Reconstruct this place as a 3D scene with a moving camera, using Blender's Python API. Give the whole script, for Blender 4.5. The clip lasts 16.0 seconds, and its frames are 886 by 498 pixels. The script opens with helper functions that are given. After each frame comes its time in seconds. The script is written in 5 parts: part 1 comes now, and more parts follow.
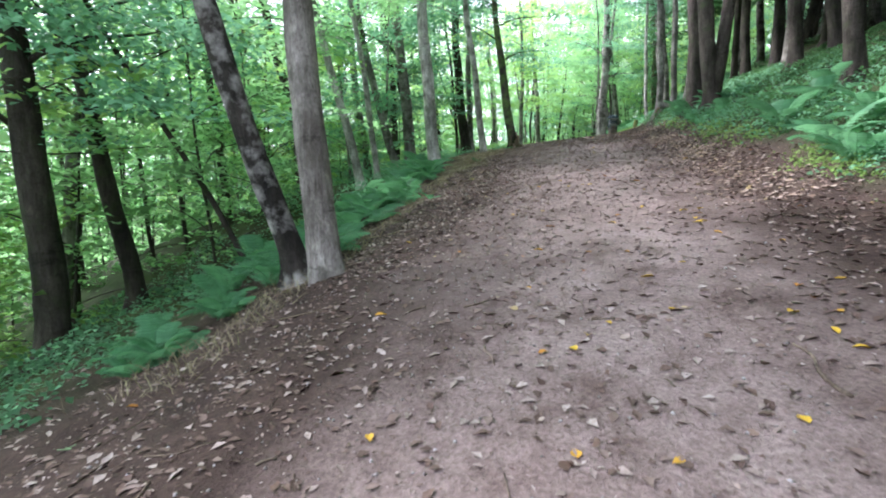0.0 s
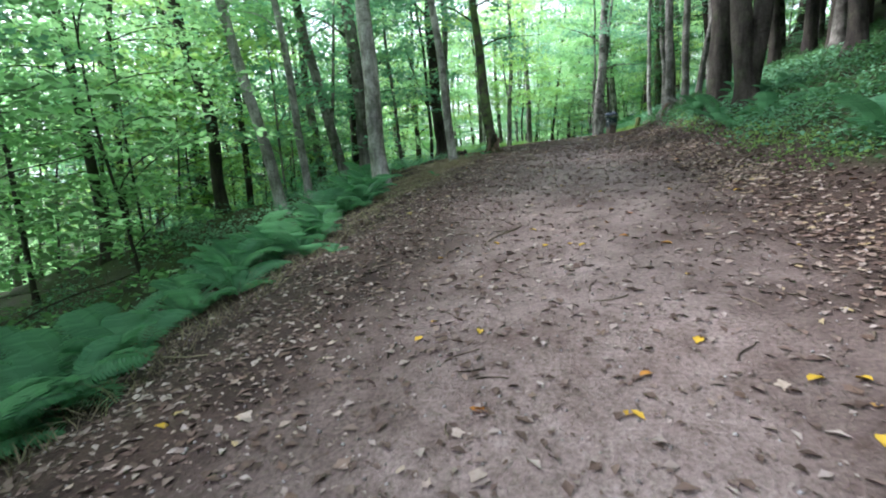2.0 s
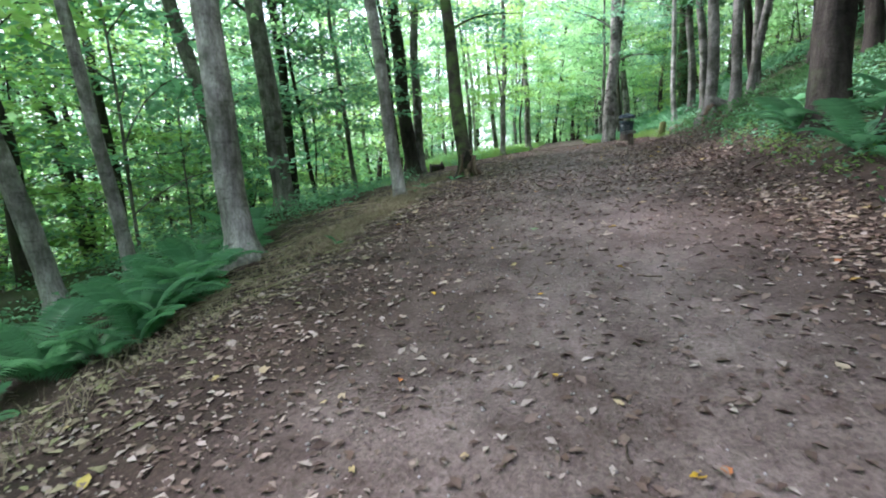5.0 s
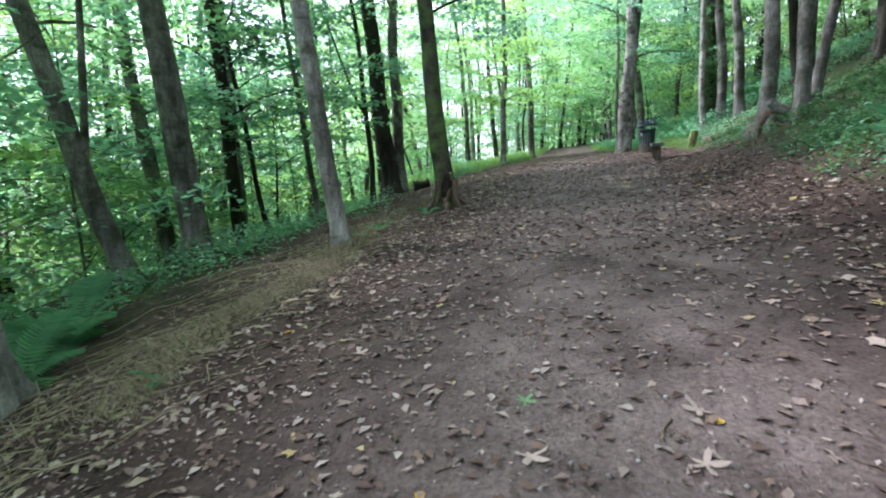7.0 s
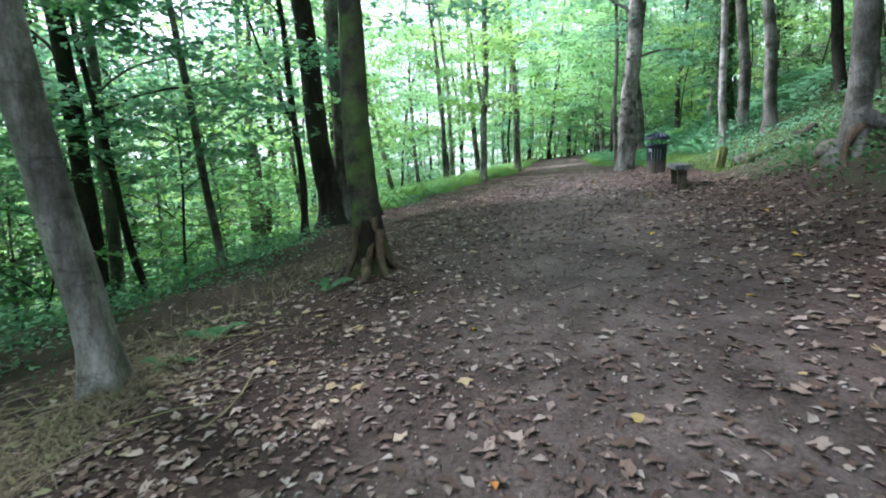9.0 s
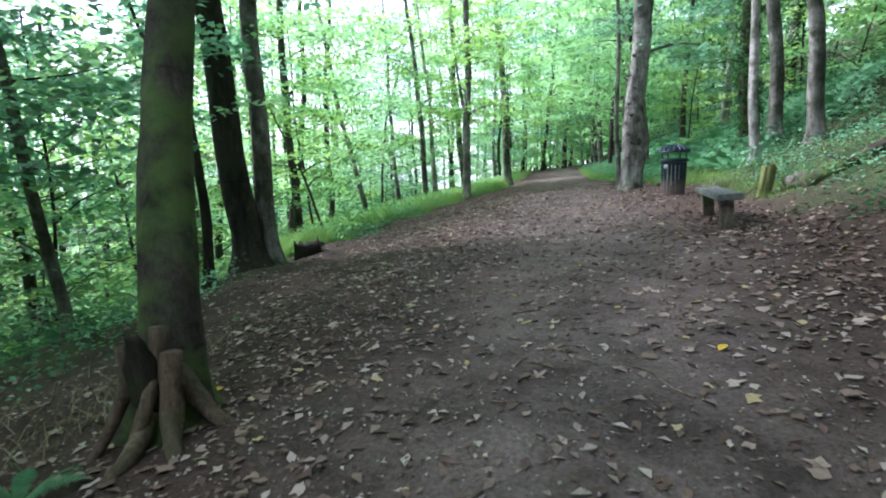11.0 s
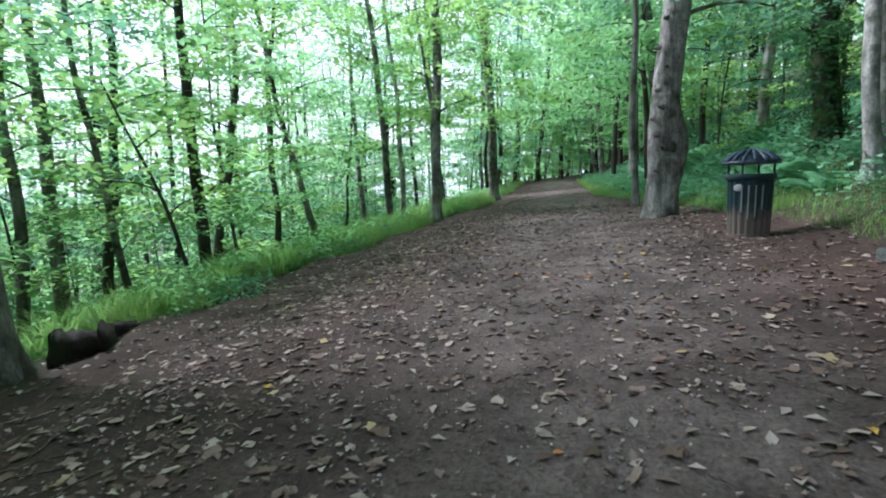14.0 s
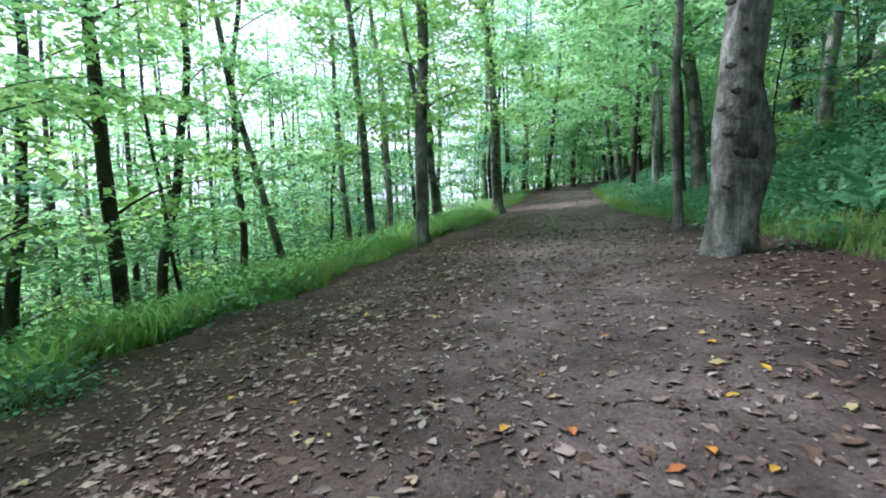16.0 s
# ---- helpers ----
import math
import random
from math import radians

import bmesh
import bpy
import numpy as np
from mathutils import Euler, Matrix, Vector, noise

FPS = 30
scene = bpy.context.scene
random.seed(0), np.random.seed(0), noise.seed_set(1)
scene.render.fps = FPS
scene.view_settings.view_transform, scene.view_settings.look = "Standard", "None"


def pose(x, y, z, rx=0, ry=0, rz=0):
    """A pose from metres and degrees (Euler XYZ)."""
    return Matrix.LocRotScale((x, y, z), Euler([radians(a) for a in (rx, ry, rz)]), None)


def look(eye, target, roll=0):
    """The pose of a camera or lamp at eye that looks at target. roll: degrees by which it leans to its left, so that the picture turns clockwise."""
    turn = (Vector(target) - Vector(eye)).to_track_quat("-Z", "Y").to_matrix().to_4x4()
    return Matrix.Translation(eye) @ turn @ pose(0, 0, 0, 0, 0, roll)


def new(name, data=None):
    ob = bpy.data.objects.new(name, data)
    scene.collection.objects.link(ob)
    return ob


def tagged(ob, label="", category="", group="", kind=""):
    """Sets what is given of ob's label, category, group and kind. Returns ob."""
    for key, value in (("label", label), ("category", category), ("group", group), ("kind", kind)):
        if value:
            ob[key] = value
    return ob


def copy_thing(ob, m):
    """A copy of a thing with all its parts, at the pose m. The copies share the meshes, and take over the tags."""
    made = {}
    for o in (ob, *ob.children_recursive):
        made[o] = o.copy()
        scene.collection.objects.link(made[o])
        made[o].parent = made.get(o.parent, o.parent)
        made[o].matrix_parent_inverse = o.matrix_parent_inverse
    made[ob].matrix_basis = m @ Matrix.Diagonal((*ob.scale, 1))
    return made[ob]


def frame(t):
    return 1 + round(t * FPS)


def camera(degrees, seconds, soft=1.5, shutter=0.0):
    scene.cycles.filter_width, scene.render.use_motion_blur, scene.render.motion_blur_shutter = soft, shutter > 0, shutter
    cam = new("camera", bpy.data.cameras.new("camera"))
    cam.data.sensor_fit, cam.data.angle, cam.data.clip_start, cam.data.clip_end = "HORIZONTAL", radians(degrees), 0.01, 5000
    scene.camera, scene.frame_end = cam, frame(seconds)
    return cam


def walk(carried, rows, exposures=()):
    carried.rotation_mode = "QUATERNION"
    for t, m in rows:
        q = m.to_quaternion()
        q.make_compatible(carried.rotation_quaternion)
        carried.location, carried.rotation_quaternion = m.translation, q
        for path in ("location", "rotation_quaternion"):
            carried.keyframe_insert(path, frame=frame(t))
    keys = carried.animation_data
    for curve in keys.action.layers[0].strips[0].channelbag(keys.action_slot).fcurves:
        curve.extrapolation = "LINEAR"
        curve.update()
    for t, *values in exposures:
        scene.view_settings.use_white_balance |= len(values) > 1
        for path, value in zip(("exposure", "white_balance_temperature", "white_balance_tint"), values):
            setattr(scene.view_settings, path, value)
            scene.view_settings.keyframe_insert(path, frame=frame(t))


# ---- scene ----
cam = camera(81.2, 16.0, soft=2.0, shutter=0.15)
# seconds, place, and turn of the camera
ROWS = [
    (0.0, 0.000, 0.000, 1.529, 81.58, 0.99, 13.30),
    (0.5, -0.002, 0.993, 1.663, 81.41, 0.95, 13.28),
    (1.0, 0.117, 2.006, 1.781, 81.12, 0.99, 12.56),
    (1.5, 0.083, 2.978, 1.899, 81.13, 1.04, 12.99),
    (2.0, 0.195, 4.000, 2.036, 81.03, 1.16, 12.90),
    (2.5, 0.164, 4.972, 2.164, 81.11, 1.15, 13.47),
    (3.0, 0.231, 5.960, 2.295, 80.86, 1.24, 12.99),
    (3.5, 0.180, 6.881, 2.431, 80.79, 1.17, 13.03),
    (4.0, 0.245, 7.869, 2.567, 80.62, 1.28, 12.75),
    (6.5, 0.100, 11.978, 3.193, 80.62, 1.28, 14.17),
    (7.0, 0.070, 12.941, 3.278, 80.83, 1.27, 13.78),
    (7.5, 0.076, 13.898, 3.383, 81.00, 1.12, 13.33),
    (8.0, 0.040, 14.887, 3.467, 81.14, 1.01, 13.23),
    (8.5, 0.021, 15.832, 3.568, 81.42, 0.97, 12.74),
    (9.0, -0.027, 16.787, 3.650, 81.58, 0.82, 12.59),
    (11.5, 0.078, 20.780, 3.990, 82.79, 1.04, 12.15),
    (12.0, 0.046, 21.620, 4.047, 82.94, 1.04, 12.09),
    (12.5, 0.106, 22.410, 4.081, 83.19, 1.05, 12.14),
    (13.0, 0.088, 23.236, 4.126, 83.39, 1.03, 11.95),
    (13.5, 0.126, 24.019, 4.172, 83.27, 0.92, 11.82),
    (14.0, 0.098, 24.862, 4.200, 83.46, 0.91, 11.87),
    (14.5, 0.113, 25.672, 4.245, 83.68, 0.93, 12.19),
    (15.0, 0.061, 26.497, 4.310, 84.01, 0.90, 12.60),
    (15.5, 0.075, 27.297, 4.368, 83.97, 0.88, 12.69),
    (16.0, -0.000, 28.103, 4.421, 84.13, 0.81, 12.93),
]
walk(cam, [(t, pose(x, y, z, rx, ry, rz)) for t, x, y, z, rx, ry, rz in ROWS],
     [(0.0, 1.68, 5850, 28), (2.0, 1.35, 5800, 24), (4.0, 1.57, 5800, 30), (7.0, 1.53, 5650, 29), (9.0, 1.45, 5600, 30), (11.5, 1.45, 5550, 29), (13.0, 1.15, 5500, 26), (14.5, 0.93, 5450, 25), (16.0, 0.93, 5450, 26)])

# ---- light ----
SUN_UP, SUN_TURN = radians(42), radians(-72)
world = bpy.data.worlds.new("overcast_sky")
scene.world = world
world.use_nodes = True
wt = world.node_tree
sky = wt.nodes.new("ShaderNodeTexSky")
sky.sky_type, sky.sun_disc, sky.sun_elevation, sky.sun_rotation = "NISHITA", False, SUN_UP, SUN_TURN
sky.air_density, sky.dust_density, sky.ozone_density = 1.0, 4.0, 1.0
cloud = wt.nodes.new("ShaderNodeMix")
cloud.data_type = "RGBA"
cloud.inputs[0].default_value = 0.75
cloud.inputs[7].default_value = (9.0, 9.6, 10.0, 1)
wt.links.new(sky.outputs[0], cloud.inputs[6])
wt.links.new(cloud.outputs[2], wt.nodes["Background"].inputs[0])
wt.nodes["Background"].inputs[1].default_value = 0.13
sun = new("sun", bpy.data.lights.new("sun", "SUN"))
sun.data.energy, sun.data.angle, sun.data.color = 4.3, radians(8), (1.0, 0.96, 0.88)
sun.matrix_world = look((0, 0, 40), (-40 * math.cos(SUN_UP) * math.sin(SUN_TURN), -40 * math.cos(SUN_UP) * math.cos(SUN_TURN), 40 - 40 * math.sin(SUN_UP)))


# ---- materials ----
def material(name, rough=0.8):
    m = bpy.data.materials.new(name)
    m.use_nodes = True
    b = m.node_tree.nodes["Principled BSDF"]
    b.inputs["Roughness"].default_value = rough
    b.inputs["Specular IOR Level"].default_value = 0.25
    return m, m.node_tree, b


def node(tree, kind, **values):
    n = tree.nodes.new(kind)
    for key, value in values.items():
        n.inputs[key].default_value = value
    return n


def noise_of(tree, scale, detail=4.0, stretch=None, space="Object", rough=0.6):
    co = tree.nodes.new("ShaderNodeTexCoord")
    n = node(tree, "ShaderNodeTexNoise", Scale=scale, Detail=detail, Roughness=rough)
    if stretch:
        mp = node(tree, "ShaderNodeMapping", Scale=stretch)
        tree.links.new(co.outputs[space], mp.inputs[0])
        tree.links.new(mp.outputs[0], n.inputs[0])
    else:
        tree.links.new(co.outputs[space], n.inputs[0])
    return n.outputs[0]


def ramp_of(tree, source, *stops):
    r = tree.nodes.new("ShaderNodeValToRGB")
    e = r.color_ramp.elements
    while len(e) < len(stops):
        e.new(0.5)
    for k, (at, c) in enumerate(stops):
        e[k].position, e[k].color = at, (*c, 1)
    tree.links.new(source, r.inputs[0])
    return r.outputs[0]


def blend(tree, fac, a, b, how="MIX"):
    n = tree.nodes.new("ShaderNodeMix")
    n.data_type, n.blend_type = "RGBA", how
    for socket, value in ((n.inputs[0], fac), (n.inputs[6], a), (n.inputs[7], b)):
        if isinstance(value, (int, float)):
            socket.default_value = value
        elif isinstance(value, tuple):
            socket.default_value = (*value, 1)
        else:
            tree.links.new(value, socket)
    return n.outputs[2]


def bumped(tree, b, source, strength, distance):
    n = node(tree, "ShaderNodeBump", Strength=strength, Distance=distance)
    tree.links.new(source, n.inputs["Height"])
    tree.links.new(n.outputs[0], b.inputs["Normal"])


def math_of(tree, how, a, b, c=None):
    n = tree.nodes.new("ShaderNodeMath")
    n.operation = how
    n.use_clamp = False
    for k, value in enumerate((a, b, c)):
        if value is None:
            continue
        if isinstance(value, (int, float)):
            n.inputs[k].default_value = value
        else:
            tree.links.new(value, n.inputs[k])
    return n.outputs[0]


def bark(name, dark, light, moss, moss_amount=0.5, knots=14.0):
    m, tr, b = material(name, 0.85)
    big = noise_of(tr, 2.2, 4.0, (1, 1, 0.4))
    fine = noise_of(tr, knots, 6.0, (1, 1, 0.2))
    bands = noise_of(tr, 3.2, 5.0, (0.8, 0.8, 2.6), rough=0.75)
    blotch = noise_of(tr, 7.0, 5.0, (1, 1, 0.7))
    tone = ramp_of(tr, big, (0.34, dark), (0.6, light))
    tone = blend(tr, 0.7, tone, ramp_of(tr, fine, (0.32, (0.3, 0.28, 0.25)), (0.62, (1, 1, 1))), "MULTIPLY")
    tone = blend(tr, 0.6, tone, ramp_of(tr, bands, (0.36, (0.28, 0.27, 0.25)), (0.44, (1, 1, 1))), "MULTIPLY")
    tone = blend(tr, 0.45, tone, ramp_of(tr, blotch, (0.56, (1, 1, 1)), (0.68, (1.7, 1.75, 1.65))), "MULTIPLY")
    flecks = noise_of(tr, 48.0, 5.0, (1, 1, 0.45), rough=0.7)
    tone = blend(tr, 0.55, tone, ramp_of(tr, flecks, (0.36, (0.4, 0.38, 0.35)), (0.52, (1, 1, 1)), (0.7, (1.35, 1.35, 1.3))), "MULTIPLY")
    spots = noise_of(tr, 2.6, 5.0)
    cover = ramp_of(tr, spots, (0.62 - 0.25 * moss_amount, (0, 0, 0)), (0.78 - 0.2 * moss_amount, (1, 1, 1)))
    tone = blend(tr, cover, tone, moss)
    tr.links.new(tone, b.inputs["Base Color"])
    bumped(tr, b, math_of(tr, "ADD", math_of(tr, "ADD", fine, bands), math_of(tr, "MULTIPLY", flecks, 0.5)), 0.9, 0.025)
    return m


def foliage(name, low, high, through_tone, share=0.5):
    m, tr, b = material(name, 0.55)
    geo = tr.nodes.new("ShaderNodeNewGeometry")
    info = tr.nodes.new("ShaderNodeObjectInfo")
    pick = math_of(tr, "ADD", math_of(tr, "MULTIPLY", geo.outputs["Random Per Island"], 0.7), math_of(tr, "MULTIPLY", info.outputs["Random"], 0.3))
    tone = ramp_of(tr, pick, (0.1, low), (0.9, high))
    tr.links.new(tone, b.inputs["Base Color"])
    glow = tr.nodes.new("ShaderNodeBsdfTranslucent")
    tr.links.new(blend(tr, pick, tuple(0.75 * c for c in through_tone), through_tone), glow.inputs[0])
    mix = tr.nodes.new("ShaderNodeMixShader")
    mix.inputs[0].default_value = share
    out = tr.nodes["Material Output"]
    tr.links.new(b.outputs[0], mix.inputs[1])
    tr.links.new(glow.outputs[0], mix.inputs[2])
    tr.links.new(mix.outputs[0], out.inputs[0])
    return m


def fallen(name, *stops):
    m, tr, b = material(name, 0.7)
    geo = tr.nodes.new("ShaderNodeNewGeometry")
    info = tr.nodes.new("ShaderNodeObjectInfo")
    pick = math_of(tr, "FRACT", math_of(tr, "ADD", geo.outputs["Random Per Island"], info.outputs["Random"]), 0.0)
    tone = ramp_of(tr, pick, *stops)
    tone = blend(tr, 0.5, tone, ramp_of(tr, noise_of(tr, 45.0, 3.0), (0.3, (0.55, 0.5, 0.45)), (0.6, (1, 1, 1))), "MULTIPLY")
    tr.links.new(tone, b.inputs["Base Color"])
    return m


BARK_GREY = bark("bark_grey", (0.10, 0.097, 0.085), (0.34, 0.33, 0.30), (0.04, 0.048, 0.025), 0.6)
BARK_BANDED = bark("bark_banded", (0.12, 0.11, 0.092), (0.36, 0.345, 0.305), (0.1, 0.095, 0.075), 0.45, 20.0)
BARK_PALE = bark("bark_pale", (0.23, 0.228, 0.208), (0.56, 0.55, 0.51), (0.08, 0.085, 0.06), 0.5)
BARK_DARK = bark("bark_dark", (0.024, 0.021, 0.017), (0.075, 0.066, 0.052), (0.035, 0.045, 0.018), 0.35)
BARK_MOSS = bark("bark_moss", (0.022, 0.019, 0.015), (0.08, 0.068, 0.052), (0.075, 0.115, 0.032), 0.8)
# grey bark dimmed in its colour for trunks standing in shade
BARK_DIM = bark("bark_dim", (0.04, 0.037, 0.03), (0.24, 0.23, 0.2), (0.022, 0.022, 0.014), 0.8)
BARK_KNOTTED = bark("bark_knotted", (0.09, 0.086, 0.075), (0.42, 0.41, 0.375), (0.045, 0.043, 0.033), 0.62, 22.0)
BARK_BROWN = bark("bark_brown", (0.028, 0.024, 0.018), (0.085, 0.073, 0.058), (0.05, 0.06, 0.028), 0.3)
BARK_PIED = bark("bark_pied", (0.012, 0.012, 0.009), (0.05, 0.045, 0.036), (0.4, 0.4, 0.36), 0.55)
ROOT_WOOD = bark("root_wood", (0.06, 0.043, 0.03), (0.2, 0.145, 0.1), (0.05, 0.06, 0.025), 0.5)
LEAF_BRIGHT = foliage("leaf_bright", (0.06, 0.165, 0.055), (0.13, 0.28, 0.10), (0.42, 0.76, 0.34), 0.7)
# yellow-green with sunlight on the leaves put into the colour
LEAF_SUNLIT = foliage("leaf_sunlit", (0.075, 0.18, 0.035), (0.16, 0.29, 0.07), (0.46, 0.76, 0.23), 0.66)
LEAF_MID = foliage("leaf_mid", (0.038, 0.13, 0.06), (0.085, 0.22, 0.105), (0.27, 0.58, 0.34), 0.6)
LEAF_DARK = foliage("leaf_dark", (0.025, 0.085, 0.035), (0.055, 0.15, 0.055), (0.14, 0.34, 0.12), 0.48)
LEAF_FERN = foliage("leaf_fern", (0.05, 0.18, 0.08), (0.12, 0.31, 0.145), (0.2, 0.5, 0.23), 0.45)
LEAF_GRASS = foliage("leaf_grass", (0.075, 0.16, 0.035), (0.18, 0.31, 0.085), (0.36, 0.58, 0.16), 0.5)
LITTER = fallen("leaf_litter", (0.0, (0.085, 0.055, 0.042)), (0.35, (0.15, 0.1, 0.075)), (0.7, (0.24, 0.18, 0.147)), (1.0, (0.48, 0.41, 0.36)))
YELLOW = fallen("yellow_leaf", (0.0, (0.62, 0.40, 0.03)), (0.45, (0.70, 0.47, 0.05)), (0.7, (0.55, 0.26, 0.04)), (0.88, (0.45, 0.15, 0.05)), (1.0, (0.5, 0.45, 0.1)))
STRAW = fallen("straw", (0.0, (0.19, 0.15, 0.095)), (0.6, (0.36, 0.305, 0.2)), (1.0, (0.24, 0.26, 0.11)))
TWIG = bark("twig_bark", (0.09, 0.07, 0.05), (0.28, 0.22, 0.16), (0.2, 0.17, 0.12), 0.3)


def soil():
    m, tr, b = material("woodland_soil", 0.92)
    co = tr.nodes.new("ShaderNodeTexCoord")
    sep = tr.nodes.new("ShaderNodeSeparateXYZ")
    tr.links.new(co.outputs["Object"], sep.inputs[0])
    wobble = noise_of(tr, 0.55, 4.0)
    x = math_of(tr, "ADD", sep.outputs[0], math_of(tr, "MULTIPLY", math_of(tr, "SUBTRACT", wobble, 0.5), 2.2))
    # how far a spot lies from the middle of the trodden way
    off = math_of(tr, "ABSOLUTE", math_of(tr, "SUBTRACT", x, 0.35), 0.0)
    worn = ramp_of(tr, math_of(tr, "MULTIPLY", off, 0.25), (0.15, (1, 1, 1)), (0.50, (0, 0, 0)))
    wild = ramp_of(tr, math_of(tr, "MULTIPLY", off, 0.1), (0.44, (0, 0, 0)), (0.6, (1, 1, 1)))
    uphill = ramp_of(tr, math_of(tr, "MULTIPLY", x, 0.1), (0.315, (0, 0, 0)), (0.40, (1, 1, 1)))
    wild = blend(tr, 1.0, wild, uphill, "LIGHTEN")
    patch = noise_of(tr, 1.5, 7.0, rough=0.72)
    grit = noise_of(tr, 38.0, 6.0)
    speck = noise_of(tr, 130.0, 3.0)
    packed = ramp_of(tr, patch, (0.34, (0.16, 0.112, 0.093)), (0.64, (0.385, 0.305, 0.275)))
    # leaf mould off the path, its tone lowered further for shade under trees
    humus = ramp_of(tr, patch, (0.3, (0.03, 0.019, 0.014)), (0.7, (0.1, 0.066, 0.05)))
    # damper soil higher up, also darkened in colour for the canopy's shade
    damp_shaded = ramp_of(tr, patch, (0.36, (0.066, 0.049, 0.042)), (0.64, (0.2, 0.158, 0.142)))
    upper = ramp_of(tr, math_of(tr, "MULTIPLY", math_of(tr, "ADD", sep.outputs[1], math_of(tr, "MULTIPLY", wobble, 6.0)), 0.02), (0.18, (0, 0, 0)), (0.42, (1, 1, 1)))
    packed = blend(tr, upper, packed, damp_shaded)
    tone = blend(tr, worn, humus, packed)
    moss = ramp_of(tr, noise_of(tr, 1.8, 5.0), (0.36, (0.03, 0.036, 0.016)), (0.62, (0.055, 0.085, 0.028)))
    tone = blend(tr, wild, tone, moss)
    tone = blend(tr, 0.75, tone, ramp_of(tr, grit, (0.3, (0.45, 0.42, 0.4)), (0.62, (1.12, 1.12, 1.12))), "MULTIPLY")
    tone = blend(tr, 0.3, tone, ramp_of(tr, speck, (0.36, (0.6, 0.57, 0.55)), (0.55, (1, 1, 1)), (0.72, (1.35, 1.32, 1.3))), "MULTIPLY")
    tr.links.new(tone, b.inputs["Base Color"])
    bumped(tr, b, math_of(tr, "ADD", grit, math_of(tr, "MULTIPLY", speck, 0.3)), 0.9, 0.022)
    return m


SOIL = soil()


def painted(name, paint, dust, dust_amount, rough=0.45, metal=0.0):
    m, tr, b = material(name, rough)
    n = noise_of(tr, 9.0, 5.0)
    low = tr.nodes.new("ShaderNodeTexCoord")
    sep = tr.nodes.new("ShaderNodeSeparateXYZ")
    tr.links.new(low.outputs["Object"], sep.inputs[0])
    # splashed mud, thick near the foot
    height = math_of(tr, "ADD", math_of(tr, "MULTIPLY", sep.outputs[2], -2.2), math_of(tr, "MULTIPLY", n, 0.9))
    mud = ramp_of(tr, math_of(tr, "ADD", height, dust_amount), (0.3, (0, 0, 0)), (0.78, (1, 1, 1)))
    tone = blend(tr, mud, blend(tr, n, tuple(0.7 * c for c in paint), tuple(1.3 * c for c in paint)), dust)
    tr.links.new(tone, b.inputs["Base Color"])
    b.inputs["Metallic"].default_value = metal
    bumped(tr, b, n, 0.2, 0.004)
    return m


BIN_PAINT = painted("bin_paint", (0.012, 0.028, 0.034), (0.125, 0.1, 0.085), 0.78, 0.38)
BIN_ROOF = painted("bin_roof_paint", (0.03, 0.05, 0.075), (0.1, 0.1, 0.1), -3.0, 0.35)
BIN_PALE = painted("bin_pale", (0.27, 0.28, 0.28), (0.16, 0.13, 0.11), -3.0, 0.5)
BENCH_TOP = bark("bench_top_wood", (0.10, 0.115, 0.11), (0.2, 0.22, 0.21), (0.10, 0.13, 0.08), 0.35, 30.0)
BENCH_LEG = bark("bench_leg_wood", (0.08, 0.065, 0.05), (0.18, 0.15, 0.115), (0.09, 0.11, 0.05), 0.4, 30.0)
MOSSY_POST = bark("mossy_post", (0.10, 0.115, 0.04), (0.2, 0.22, 0.075), (0.14, 0.18, 0.05), 0.9)
ROT_AND_SHADE = bark("rot_and_shade", (0.012, 0.01, 0.008), (0.045, 0.036, 0.027), (0.03, 0.042, 0.014), 0.5)
STONE = bark("mossy_stone", (0.12, 0.11, 0.09), (0.28, 0.26, 0.22), (0.07, 0.09, 0.03), 0.5)


# ---- shapes ----
def sp(v, w):
    return w * np.logaddexp(0.0, v / w)


def ground_z(x, y):
    """Height of the woodland floor: a climbing path on a hillside that falls to -x and rises to +x."""
    x, y = np.asarray(x, float), np.asarray(y, float)
    g = 0.139 * y - 0.062 * sp(y - 16.0, 1.5) - 0.056 * sp(y - 31.0, 2.5) + 0.032 * sp(y - 46, 3) - 0.053 * sp(y - 78, 4) + 0.139 * sp(-y - 14, 3)
    k, j, u = np.clip((y - 14.5) / 5.5, 0, 1), np.clip((y - 8.0) / 7.5, 0, 1), np.clip((y - 25.5) / 4.0, 0, 1)
    b, c, e = k * k * (3 - 2 * k), j * j * (3 - 2 * j), u * u * (3 - 2 * u)
    left, right = np.maximum(-x, 0), np.maximum(x, 0)
    kerb, brink, steep = 0.235 - 0.155 * c - 0.075 * np.exp(-((y - 20.0) / 2.6) ** 2), 10.0 - 3.9 * b, 0.16 + 0.2 * b
    drop = 0.09 * left + kerb * (sp(left - 2.0, 0.3) - sp(-2.0, 0.3)) + steep * (sp(left - brink, 0.6) - sp(-brink, 0.6))
    drop = drop - (0.09 + kerb + steep) * sp(left - 26, 3)
    w = np.clip((y - 10.0) / 7.0, 0, 1)
    foot, bank = 3.15 - 0.25 * w + 0.7 * e, 0.37 + 0.13 * w - 0.08 * e
    rise = 0.09 * right + bank * (sp(right - foot, 0.4) - sp(-foot, 0.4)) - 0.22 * (1 - e) * w * sp(right - 4.6, 0.4) - (0.09 + bank - 0.22 * (1 - e) * w) * sp(right - 34, 4)
    return g - drop + rise


